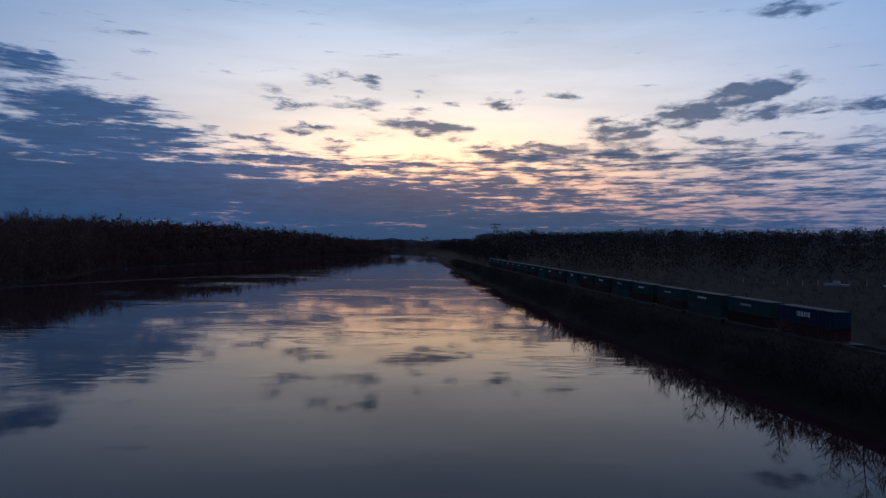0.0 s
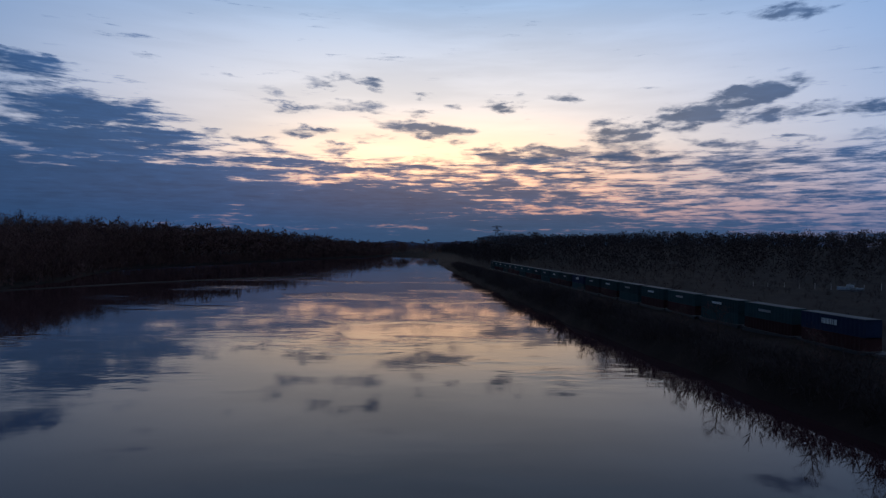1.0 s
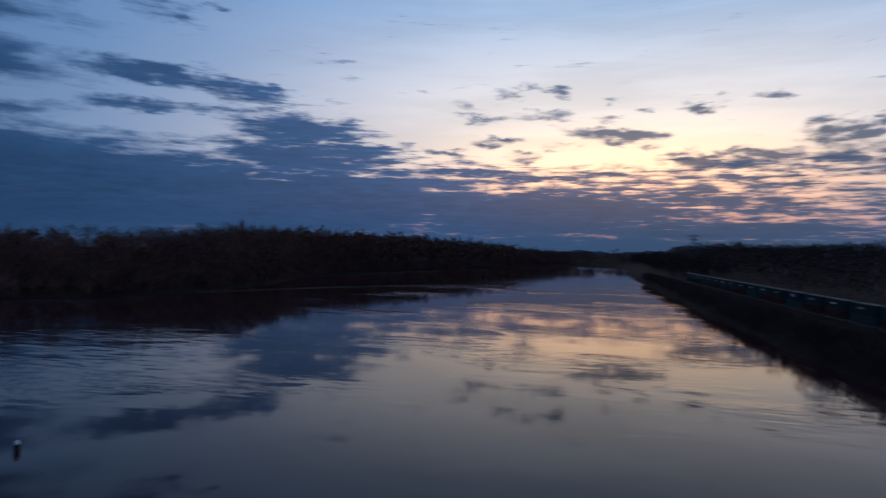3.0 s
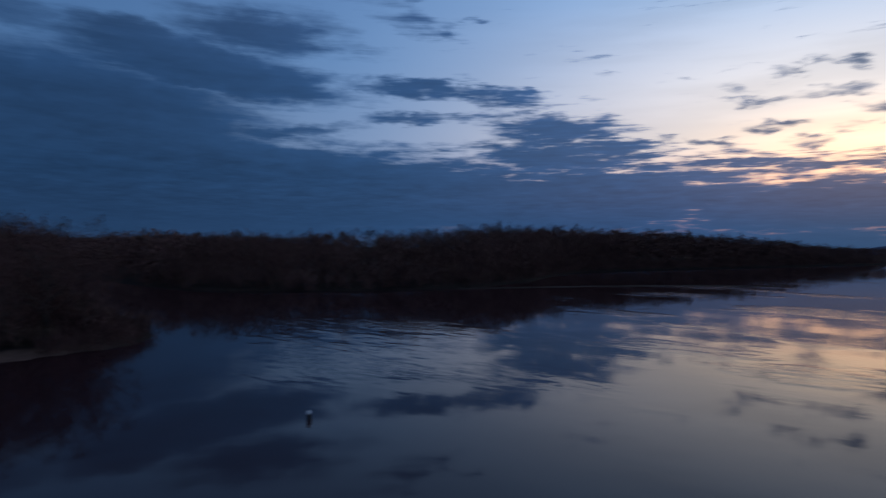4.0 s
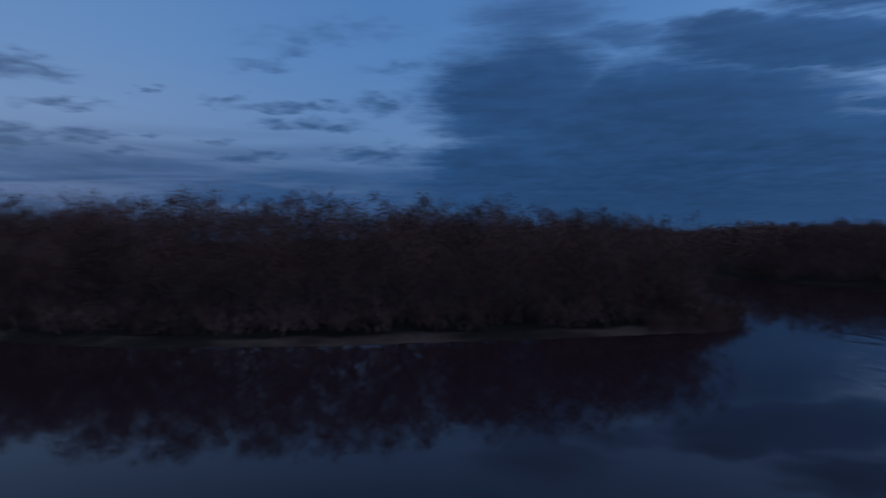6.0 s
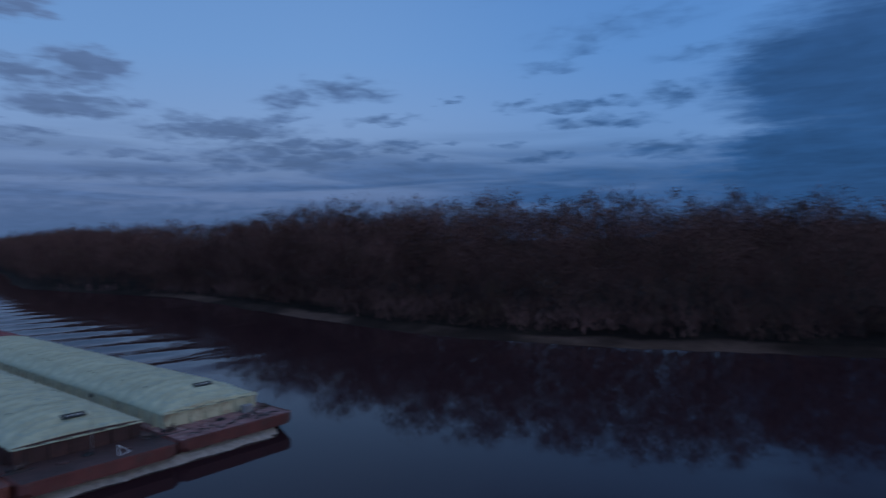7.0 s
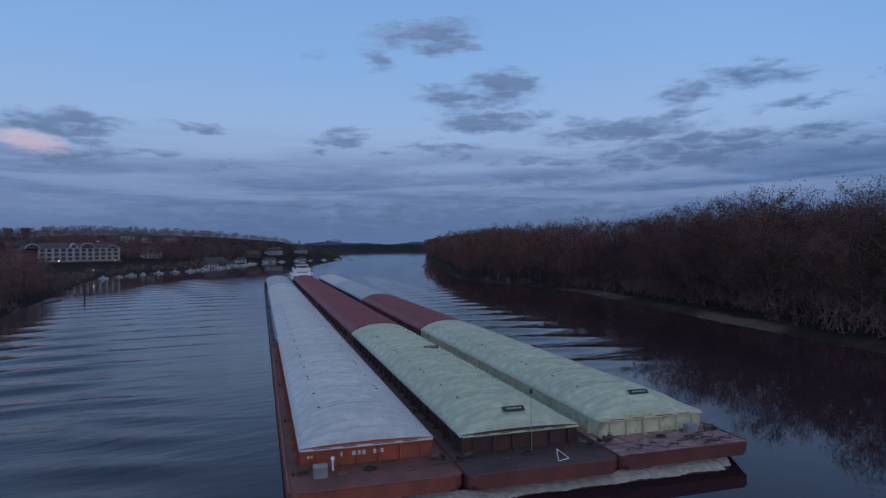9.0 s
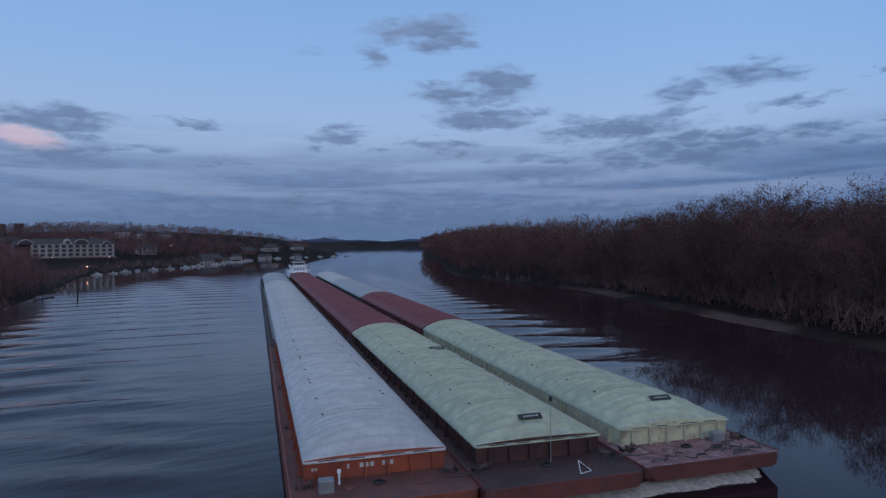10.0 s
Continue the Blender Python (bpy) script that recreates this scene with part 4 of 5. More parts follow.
def rope_coil_mesh(turns=3):
    pts, rad = [], []
    for k in range(turns * 14 + 1):
        w = k * math.tau / 14
        r = 0.42 - 0.05 * (k / 14)
        pts.append((r * math.cos(w), 0.8 * r * math.sin(w), 0.04 + 0.035 * (k / 14)))
        rad.append(0.035)
    return mesh_data("wire_coil", *tube(pts, rad, 5), BLACK_STEEL)


ORANGE_COAMING = material("orange_red_coaming_paint", (0.30, 0.06, 0.03), 0.55, 0.35, 0.5, 7.0, 0.01, second=(0.20, 0.06, 0.04))
HULL_DARK = material("dark_weathered_hull_paint", (0.07, 0.06, 0.062), 0.65, 0.45, 0.5, 7.0, 0.01, second=(0.13, 0.06, 0.045), per_object=0.15)
HULL_BROWN = material("brown_rusted_hull_paint", (0.125, 0.033, 0.028), 0.65, 0.45, 0.5, 7.0, 0.01, second=(0.07, 0.045, 0.04), per_object=0.15)
COAMING_UMBER = material("umber_coaming_paint", (0.055, 0.022, 0.02), 0.65, 0.4, 0.6, 7.0, 0.01, second=(0.09, 0.032, 0.026))
DECK_WORN = material("worn_pink_grey_deck", (0.24, 0.115, 0.115), 0.75, 0.6, 1.1, 6.0, 0.01, second=(0.42, 0.37, 0.36))
PLATE_BLACK = material("black_plate", (0.025, 0.03, 0.03), 0.6, 0.2, 2.0, 9.0)
LETTER_WHITE = material("white_lettering_paint", (0.5, 0.5, 0.48), 0.6, 0.2, 3.0, 15.0)
BITT, KEVEL, WINCH, COIL = bitt_mesh(), kevel_mesh(), winch_mesh(), rope_coil_mesh()
MANHOLE = {m.name: manhole_mesh(m) for m in (DECK_RED, DECK_DARK, DECK_WORN)}
LUG = mesh_data("lifting_lug", *joined(box(-0.11, -0.035, 0, 0.11, 0.035, 0.05, 0.012), box(-0.03, -0.02, 0.05, 0.03, 0.02, 0.09)), BLACK_STEEL)
COVERS = {}
PANELS = 9


def barge(col, row, cover, hull, deck, coaming, label, fittings):
    """A covered hopper barge: hull, deck, coaming with braces, nine covers, deck gear."""
    shift = (0.0, 0.35, -0.15)[col]
    b = thing("barge", label, "barge", TOW @ pose(col * 10.72, row * 58.4 - 4.3 - (0.4 if col == 1 else 0), 0), "barges of the tow")
    part("hull", hull_mesh(hull), b, "raked steel hull with scuffed paint")
    part("deck", (*box(0.12, 0.25, DECK_Z + 0.004, BW - 0.12, BL - 0.2, DECK_Z + 0.03), deck), b, "flat worn steel deck")
    rim = [tube([(0.1, 0.4, DECK_Z + 0.04), (0.1, BL - 0.3, DECK_Z + 0.04)], [0.06, 0.06], 6), tube([(BW - 0.1, 0.4, DECK_Z + 0.04), (BW - 0.1, BL - 0.3, DECK_Z + 0.04)], [0.06, 0.06], 6),
           tube([(0.5, 0.1, DECK_Z + 0.04), (BW - 0.5, 0.1, DECK_Z + 0.04)], [0.06, 0.06], 6)]
    part("rub_rail", (*joined(*rim), hull), b)
    for x in (COAM[0] + 0.07, COAM[1] - 0.07):
        part("coaming_side", coaming_side_mesh(coaming, x, 0.15 if row else COAM[2]), b)
    first = COAM[2] if row == 0 else 0.15
    panel = (COAM[3] - first) / PANELS
    for y, arched in ((first + 0.06, 0.12 if row == 0 else 1.0), (COAM[3] - 0.06, 1.0)):
        part("coaming_end", coaming_end_mesh(coaming, y, arched), b)
    knee = brace_mesh(coaming)
    for k in range(20):
        y = COAM[2] + 1.2 + k * 2.55
        part("brace", knee, b, m=pose(COAM[1], y, DECK_Z + 0.02))
        part("brace", knee, b, m=pose(COAM[0], y, DECK_Z + 0.02, 0, 0, 180))
    if row == 0:
        for k in range(6):
            part("brace", knee, b, m=pose(COAM[0] + 0.8 + k * 1.42, COAM[2], DECK_Z + 0.02, 0, 0, -90))
    for k in range(PANELS):
        front = row == 0 and k == 0
        key = (cover.name, k % 2, front, row == 0)
        if key not in COVERS:
            COVERS[key] = cover_mesh(cover, panel - 0.01, 0.02 * (k % 2), 7 + k, front)
        c = part("cover", COVERS[key], b, m=pose((COAM[0] + COAM[1]) / 2, first + k * panel + 0.015, 2.70))
        if row < 2 and not front:
            for lx in (-2.6, 2.6):
                for ly in (0.6, panel - 0.6) if (k + (lx > 0)) % 2 else (panel - 0.6,):
                    part("lifting_lug", LUG, c, m=pose(lx, ly, 0.16 + ARCH * (1 - (2.6 / 4.44) ** 2.3) + 0.05 + 0.02 * (k % 2), 0, 0, 8))
    if row == 0:
        # flat lip of the first cover, with its dark hand slots
        lip = part("front_flange", (*box(COAM[0] - 0.02, first - 0.28, 2.72, COAM[1] + 0.02, first + 0.04, 2.80, 0.02), cover), b, "flat pale lip with dark hand slots")
        for x, w in ((2.3, 0.55), (4.1, 0.45), (6.3, 0.7), (8.1, 0.5)):
            part("hand_slot", (*box(x - w, first - 0.27, 2.801, x + w, first - 0.17, 2.83, 0.01), BLACK_STEEL), lip)
    for x in (1.6, BW - 1.6):
        part("bitt", BITT, b, m=pose(x, BL - 0.55, DECK_Z + 0.03))
    for y in (3.4, 16, 30, 44, 56.4):
        for x in (0.42, BW - 0.42):
            part("kevel", KEVEL, b, m=pose(x, y, DECK_Z + 0.03, 0, 0, 90))
    for x, y in ((3.4, 2.6), (7.6, 2.2)) if row == 0 else ():
        part("manhole_cover", MANHOLE[deck.name], b, m=pose(x, y, DECK_Z + 0.03))
    if fittings:
        part("winch", WINCH, b, m=pose(1.0, 3.3, DECK_Z + 0.03, 0, 0, 20) @ Matrix.Diagonal((0.6, 0.6, 0.6, 1)))
        part("winch", WINCH, b, m=pose(BW - 1.0, 3.3, DECK_Z + 0.03, 0, 0, -25) @ Matrix.Diagonal((0.6, 0.6, 0.6, 1)))
        part("wire_coil", COIL, b, m=pose(5.2, 2.9, DECK_Z + 0.03))
    return b


def lettering(name, mat, widths, height, gap, parent, m, label="", depth=0.015):
    """Plain bars in a row, each a part, where unreadable or private writing stands."""
    x = 0.0
    for w in widths:
        if w > 0:
            part(name, (*box(x, -depth, 0, x + w, 0, height), mat), parent, label, m)
        x += abs(w) + gap


def tow():
    white = ("white-covered hopper barge with an orange-red bow", "white-covered hopper barge with a dark hull")
    rows = (
        (COVER_WHITE, HULL_RED, DECK_RED, ORANGE_COAMING, white[0]), (COVER_WHITE, HULL_DARK, DECK_DARK, COVER_GREY, white[1]),
        (COVER_WHITE, HULL_DARK, DECK_DARK, COVER_GREY, white[1]), (COVER_GREY, HULL_DARK, DECK_DARK, HULL_DARK, "grey-white covered hopper barge at the tow's stern"),
        (COVER_GREEN, HULL_BROWN, DECK_DARK, COAMING_UMBER, "pale green covered hopper barge with a dark brown bow"), (COVER_RED, HULL_BROWN, DECK_DARK, HULL_BROWN, "oxide-red covered hopper barge amid the tow"),
        (COVER_RED, HULL_BROWN, DECK_DARK, HULL_BROWN, "oxide-red covered hopper barge amid the tow"), (COVER_RED, HULL_BROWN, DECK_DARK, HULL_BROWN, "oxide-red covered hopper barge ahead of the towboat"),
        (COVER_GREEN, HULL_BROWN, DECK_WORN, COAMING_PALE, "pale green covered hopper barge with a worn foredeck"), (COVER_RED, HULL_BROWN, DECK_DARK, HULL_BROWN, "oxide-red covered hopper barge on the tow's outer side"),
        (COVER_GREY, HULL_DARK, DECK_DARK, HULL_DARK, "light grey covered hopper barge on the tow's outer side"), (COVER_WHITE, HULL_DARK, DECK_DARK, HULL_DARK, "white-covered hopper barge at the tow's stern"))
    made = [barge(k // 4, k % 4, *r, k % 4 == 0) for k, r in enumerate(rows)]
    # painted marks on the first three barges
    lettering("painted_mark", LETTER_WHITE, (0.12, -0.42, 0.24, 0.2, 0.22, -0.3, 0.18, 0.08, 0.2), 0.27, 0.11, made[0], pose(3.5, COAM[2] - 0.005, 2.14), "white painted mark")
    lettering("draft_mark", LETTER_WHITE, (0.18, 0.12), 0.16, 0.06, made[0], pose(1.35, COAM[2] - 0.005, 2.2))
    for b, x, y in ((made[4], 5.45, 5.8), (made[8], 5.75, 6.4), (made[4], 6.6, 33.0)):
        lift = 0.14 + 0.86 * math.sin(0.5 * math.pi * min(1.0, (y - COAM[2]) / 3.4))
        zc = 2.86 + ARCH * (1 - abs((x - 5.3) / 4.44) ** 2.3) * lift + 0.1
        pl = part("name_plate", (*box(-0.85, -0.03, 0, 0.85, 0.03, 0.5, 0.01), PLATE_BLACK), b, "black plate with white marks", m=pose(x, y, zc - 0.02, -60, 0, 0))
        lettering("painted_mark", LETTER_WHITE, (0.1, 0.08, 0.1, 0.1, 0.08, 0.1), 0.13, 0.1, pl, pose(-0.5, -0.031, 0.18))
    # jackstaff and its triangular frame on the middle bow
    mid = made[4]
    part("jackstaff", (*tube([(5.5, 3.0, DECK_Z), (5.52, 3.0, DECK_Z + 4.1)], [0.028, 0.018], 6), GREY_STEEL), mid, "thin grey pole with a bow lamp")
    part("bow_lamp", (*tube([(5.52, 3.0, DECK_Z + 4.1), (5.52, 3.0, DECK_Z + 4.14), (5.52, 3.0, DECK_Z + 4.34), (5.52, 3.0, DECK_Z + 4.4)], [0.08, 0.11, 0.11, 0.04], 8), BLACK_STEEL), mid)
    tri = [(6.5, 0.9, DECK_Z + 0.06), (7.4, 1.2, DECK_Z + 0.06), (6.7, 1.6, DECK_Z + 0.62), (6.5, 0.9, DECK_Z + 0.06)]
    part("lamp_frame", (*joined(*[tube([a, c], [0.022, 0.022], 6) for a, c in zip(tri, tri[1:])]), WHITE_PAINT), mid, "white triangular pipe frame")
    # a grey tool box and a white post on the orange bow
    part("tool_box", (*box(1.6, 2.2, DECK_Z + 0.03, 2.5, 2.9, DECK_Z + 0.75, 0.05), GREY_STEEL), made[0], "grey steel box on the bow")
    part("vent_post", (*tube([(2.9, 3.4, DECK_Z), (2.9, 3.4, DECK_Z + 0.7), (2.9, 3.4, DECK_Z + 0.72), (2.9, 3.4, DECK_Z + 0.9)], [0.07, 0.07, 0.13, 0.11], 8), WHITE_PAINT), made[0])
    part("tool_box", (*box(7.6, 3.0, DECK_Z + 0.03, 8.5, 3.6, DECK_Z + 0.7, 0.05), GREY_STEEL), made[8], "grey steel box on the bow")
    # lashing wires that bind the bows, and slack wires on the worn deck
    rng = np.random.default_rng(3)
    def wire(name, pts, label, r=0.03):
        w = thing(name, label, "cable", TOW)
        part("strand", (*tube([(x, y, z) for x, y, z in pts], [r] * len(pts), 5), BLACK_STEEL), w)
    for x0 in (10.6, 21.3):
        wire("lashing_wire", [(x0 - 1.7, -2.8, DECK_Z + 0.4), (x0 - 0.6, -2.4, DECK_Z + 0.22), (x0 + 0.7, -1.8, DECK_Z + 0.2), (x0 + 1.8, -1.2, DECK_Z + 0.4)], "taut steel lashing wire between two barge bows")
        wire("lashing_wire", [(x0 - 1.7, -1.2, DECK_Z + 0.4), (x0 - 0.5, -1.9, DECK_Z + 0.2), (x0 + 0.6, -2.3, DECK_Z + 0.2), (x0 + 1.8, -2.8, DECK_Z + 0.4)], "taut steel lashing wire between two barge bows")
    for k in range(15):
        x, y = (22.6 + k * 1.25, -3.6 + rng.uniform(0, 1.6)) if k < 7 else (27.4 + rng.uniform(0, 2.4), -3.8 + rng.uniform(0, 3.0))
        pts = []
        for j in range(9):
            pts.append((x + j * 0.2, y + rng.uniform(0.12, 0.3) * math.sin(j * 1.1 + k) + 0.05 * j, DECK_Z + 0.07 + 0.1 * abs(math.sin(j * 0.7 + k))))
        wire("deck_wire", pts, "slack black wire lying on the worn foredeck", 0.035)


def towboat():
    """A white pushboat: hull, push knees, two deckhouses, a pilothouse with windows, stacks and rails."""
    t = thing("towboat", "white river towboat pushing the barges from astern", "towboat", TOW @ pose(16, 229.5, 0) @ Matrix.Diagonal((0.92, 0.92, 0.88, 1)))
    part("hull", (*joined(box(-5.2, 0.8, -1.0, 5.2, 36, 1.5, 0.4), box(-5.0, 0.4, 0.0, 5.0, 0.9, 1.5, 0.1)), HULL_DARK), t)
    for x in (-3.6, 3.6):
        part("push_knee", (*box(x - 0.5, 0.1, 0.2, x + 0.5, 0.9, 4.2, 0.1), BLACK_STEEL), t)
    for name, b in (("main_deckhouse", (-4.3, 4.5, 1.5, 4.3, 31, 4.2, 0.15)), ("upper_deckhouse", (-3.6, 6.0, 4.35, 3.6, 24, 6.7, 0.15)), ("pilothouse", (-2.5, 7.0, 6.85, 2.5, 12.0, 9.2, 0.2))):
        part(name, (*box(*b), WHITE_PAINT), t)
    for z, b in ((4.2, (-4.7, 3.8, 4.9, 32)), (6.7, (-4.0, 5.2, 4.0, 25))):
        part("deck_edge", (*box(b[0], b[1], z, -b[0], b[3], z + 0.15, 0.04), WHITE_PAINT), t)
    part("roof", (*box(-3.0, 6.4, 9.2, 3.0, 12.6, 9.42, 0.06), GREY_STEEL), t)
    for k in range(5):
        part("window", (*box(-2.25 + k * 0.92, 6.94, 7.7, -1.43 + k * 0.92, 7.0, 8.75, 0.02), GLASS_DARK), t)
    for y in (7.4, 9.0, 10.6):
        for x in (-2.53, 2.47):
            part("window", (*box(x, y, 7.7, x + 0.06, y + 1.2, 8.75, 0.02), GLASS_DARK), t)
    for z, y, n, w in ((2.6, 4.44, 5, 1.3), (5.2, 5.94, 4, 1.3)):
        for k in range(n):
            x = (k - (n - 1) / 2) * w
            part("window", (*box(x - 0.32, y, z, x + 0.32, y + 0.06, z + 0.8, 0.02), GLASS_DARK), t)
    for x in (-2.4, 2.4):
        part("stack", (*box(x - 0.55, 18, 6.85, x + 0.55, 19.6, 9.6, 0.15), HULL_DARK), t)
    for z, hw, y0, y1 in ((4.35, 4.6, 3.9, 31), (6.85, 3.9, 5.3, 24)):
        rail = []
        for x in (-hw, hw):
            rail += [tube([(x, y0, z + h), (x, y1, z + h)], [0.035, 0.035], 5) for h in (0.5, 1.0)]
            rail += [tube([(x, y, z), (x, y, z + 1.0)], [0.03, 0.03], 5) for y in np.arange(y0, y1, 2.2)]
        rail += [tube([(-hw, y0, z + h), (hw, y0, z + h)], [0.035, 0.035], 5) for h in (0.5, 1.0)]
        part("railing", (*joined(*rail), WHITE_PAINT), t)
    part("mast", (*joined(tube([(0, 9.5, 9.4), (0, 9.5, 12.2)], [0.09, 0.05], 6), tube([(-1.1, 9.5, 11.2), (1.1, 9.5, 11.2)], [0.05, 0.05], 5)), GREY_STEEL), t)
    part("radar", (*box(-1.3, 9.0, 10.2, 1.3, 9.25, 10.4, 0.05), WHITE_PAINT), t)
    part("search_light", (*tube([(1.6, 6.8, 9.7), (1.6, 7.2, 9.7)], [0.25, 0.2], 8), GREY_STEEL), t)


def bow_foam():
    """The rolled white water that the blunt bows push ahead."""
    rng = np.random.default_rng(9)
    v, f = [], []
    n, m = 130, 9
    for i in range(n):
        u = 0.3 + 30.2 * i / (n - 1)
        reach = 1.0 + 0.12 * math.sin(i * 0.37) + rng.uniform(-0.08, 0.12)
        for k in range(m):
            s = k / (m - 1)
            v.append((u + rng.normal(0, 0.05), -3.6 - reach * s * (1.0 if i < n - 4 else 0.5), 0.52 * (1 - s) ** 0.8 * (0.8 + 0.2 * rng.random()) + 0.02 * rng.normal() * (1 - s) - 0.03 * s))
    for i in range(n - 1):
        f += [(i * m + k, i * m + k + 1, (i + 1) * m + k + 1, (i + 1) * m + k) for k in range(m - 1)]
    ob = new("bow_foam", mesh_data("bow_foam", v, f, material("white_water", (0.36, 0.31, 0.27), 0.6, 0.4, 2.5, 14.0, 0.05)))
    ob.matrix_basis = TOW
    tagged(ob, "white water rolling ahead of the blunt bows", "foam", kind="stuff")


tow()
towboat()
bow_foam()


# ---- the railway bank ----
RAIL = [(64, -20), (60, 30), (56, 85), (50, 135), (44.5, 196), (36.5, 290), (27.5, 400), (19, 560), (14, 740)]
RAIL_Z = 1.55


def rail_at(s):
    """Place and heading at a distance along the line."""
    for (x0, y0), (x1, y1) in zip(RAIL, RAIL[1:]):
        ln = math.hypot(x1 - x0, y1 - y0)
        if s <= ln or (x1, y1) == RAIL[-1]:
            return x0 + (x1 - x0) * s / ln, y0 + (y1 - y0) * s / ln, math.degrees(math.atan2(-(x1 - x0), y1 - y0))
        s -= ln


def railway():
    bed_v, bed_f = [], []
    BALLAST = material("dark_ballast", (0.075, 0.07, 0.066), 0.95, 0.4, 0.5, 9.0, 0.08)
    RAILS = material("worn_rail_steel", (0.2, 0.18, 0.17), 0.4, 0.2, 1.0, 9.0, metal=0.8)
    for i, (x, y) in enumerate(RAIL):
        for dx, z in ((-4.2, 0.4), (-2.4, RAIL_Z - 0.2), (2.4, RAIL_Z - 0.2), (4.2, 0.4)):
            bed_v.append((x + dx, y, z))
        if i:
            o = i * 4
            bed_f += [(o - 4 + k, o - 3 + k, o + 1 + k, o + k) for k in range(3)]
    bed = tagged(new("railway_bed", mesh_data("railway_bed", bed_v, bed_f, BALLAST)), "dark stone ballast under the railway", "railway", kind="structure")
    for dx in (-0.75, 0.75):
        part("rail", (*joined(*[tube([(x0 + dx, y0, RAIL_Z - 0.12), (x1 + dx, y1, RAIL_Z - 0.12)], [0.09, 0.09], 4) for (x0, y0), (x1, y1) in zip(RAIL, RAIL[1:])]), RAILS), bed)


def container_mesh(mat, ln=12.2, h=2.35):
    """A corrugated freight container."""
    v, f = [], []
    n = 60
    for side in (-1, 1):
        o = len(v)
        for k in range(n + 1):
            y = -ln / 2 + 0.15 + (ln - 0.3) * k / n
            x = side * (1.19 - (0.045 if k % 4 in (1, 2) else 0.0))
            v += [(x, y, 0.12), (x, y, h - 0.12)]
        f += [(o + 2 * k, o + 2 * k + 2, o + 2 * k + 3, o + 2 * k + 1)[::side] for k in range(n)]
    frame_pieces = [box(-1.22, -ln / 2, 0, 1.22, -ln / 2 + 0.16, h, 0.03), box(-1.22, ln / 2 - 0.16, 0, 1.22, ln / 2, h, 0.03), box(-1.2, -ln / 2, h - 0.14, 1.2, ln / 2, h, 0.03), box(-1.2, -ln / 2, 0, 1.2, ln / 2, 0.14)]
    return mesh_data("container", *joined((v, f), *frame_pieces), mat)


def train():
    TEAL = material("teal_container_paint", (0.020, 0.048, 0.050), 0.85, 0.25, 0.5, 8.0, second=(0.020, 0.042, 0.050), spec=0.15, per_object=0.3)
    NAVY = material("navy_container_paint", (0.016, 0.025, 0.052), 0.85, 0.25, 0.5, 8.0, spec=0.15, per_object=0.15)
    RUST = material("rust_container_paint", (0.048, 0.015, 0.014), 0.85, 0.3, 0.5, 8.0, spec=0.15, second=(0.036, 0.018, 0.017), per_object=0.25)
    mesh = {m.name: container_mesh(m) for m in (TEAL, NAVY, RUST)}
    # added roof panels, paler than the boxes: sky light painted into the grey
    ROOF_SKYLIT = material("skylight_toned_roof", (0.085, 0.095, 0.10), 0.8, 0.3, 0.6, 7.0, spec=0.2)
    roof = mesh_data("roof_panel", *box(-1.16, -6.0, 2.352, 1.16, 6.0, 2.40, 0.02), ROOF_SKYLIT)
    wheel = mesh_data("wheel", *tube([(-0.08, 0, 0), (0.0, 0, 0), (0.08, 0, 0)], [0.42, 0.44, 0.38], 14), BLACK_STEEL)
    body = mesh_data("well_frame", *joined(box(-1.35, -6.9, 0.75, 1.35, -5.6, 1.05, 0.05), box(-1.35, 5.6, 0.75, 1.35, 6.9, 1.05, 0.05), box(-1.45, -6.4, 0.3, -1.3, 6.4, 0.95, 0.03), box(1.3, -6.4, 0.3, 1.45, 6.4, 0.95, 0.03), box(-1.3, -6.2, 0.28, 1.3, 6.2, 0.36)), BLACK_STEEL)
    for k in range(22):
        x, y, turn = rail_at(100 + k * 14.2)
        car = thing("well_car", "black steel container well car on the rails", "rail car", pose(x, y, RAIL_Z, 0, 0, turn), "cars of the freight train")
        part("well_frame", body, car)
        for wy in (-6.1, 6.1):
            for wx in (-0.75, 0.75):
                part("wheel", wheel, car, m=pose(wx, wy, 0.42))
        stack = () if k == 0 else ((RUST if k % 3 else TEAL, ""), (NAVY if k in (1, 9) else TEAL, ""))
        for level, (m, _) in enumerate(stack):
            name = {"teal_container_paint": "teal", "navy_container_paint": "navy blue", "rust_container_paint": "rust-red"}[m.name]
            c = thing("container", f"{name} corrugated freight container {'on another container' if level else 'in a rail car'}", "container", pose(x, y, RAIL_Z + 0.4 + level * 2.37, 0, 0, turn), "containers on the train")
            part("box", mesh[m.name], c)
            if level:
                part("roof_panel", roof, c, "steel roof panel, paler to paint in sky light")
            if level:
                lx = -1.235
                if m is NAVY:
                    lettering("painted_mark", LETTER_WHITE, (0.2, 0.45, 0.5, 0.35, 0.2, 0.5), 0.75, 0.14, c, pose(lx, 1.8, 1.05, 0, 0, -90), "white block mark")
                else:
                    lettering("stripe", LETTER_WHITE if k % 2 else GREY_STEEL, (3.2,), 0.4, 0, c, pose(lx, 2.2, 1.2, 0, 0, -90), "pale marking on the side")


railway()
train()


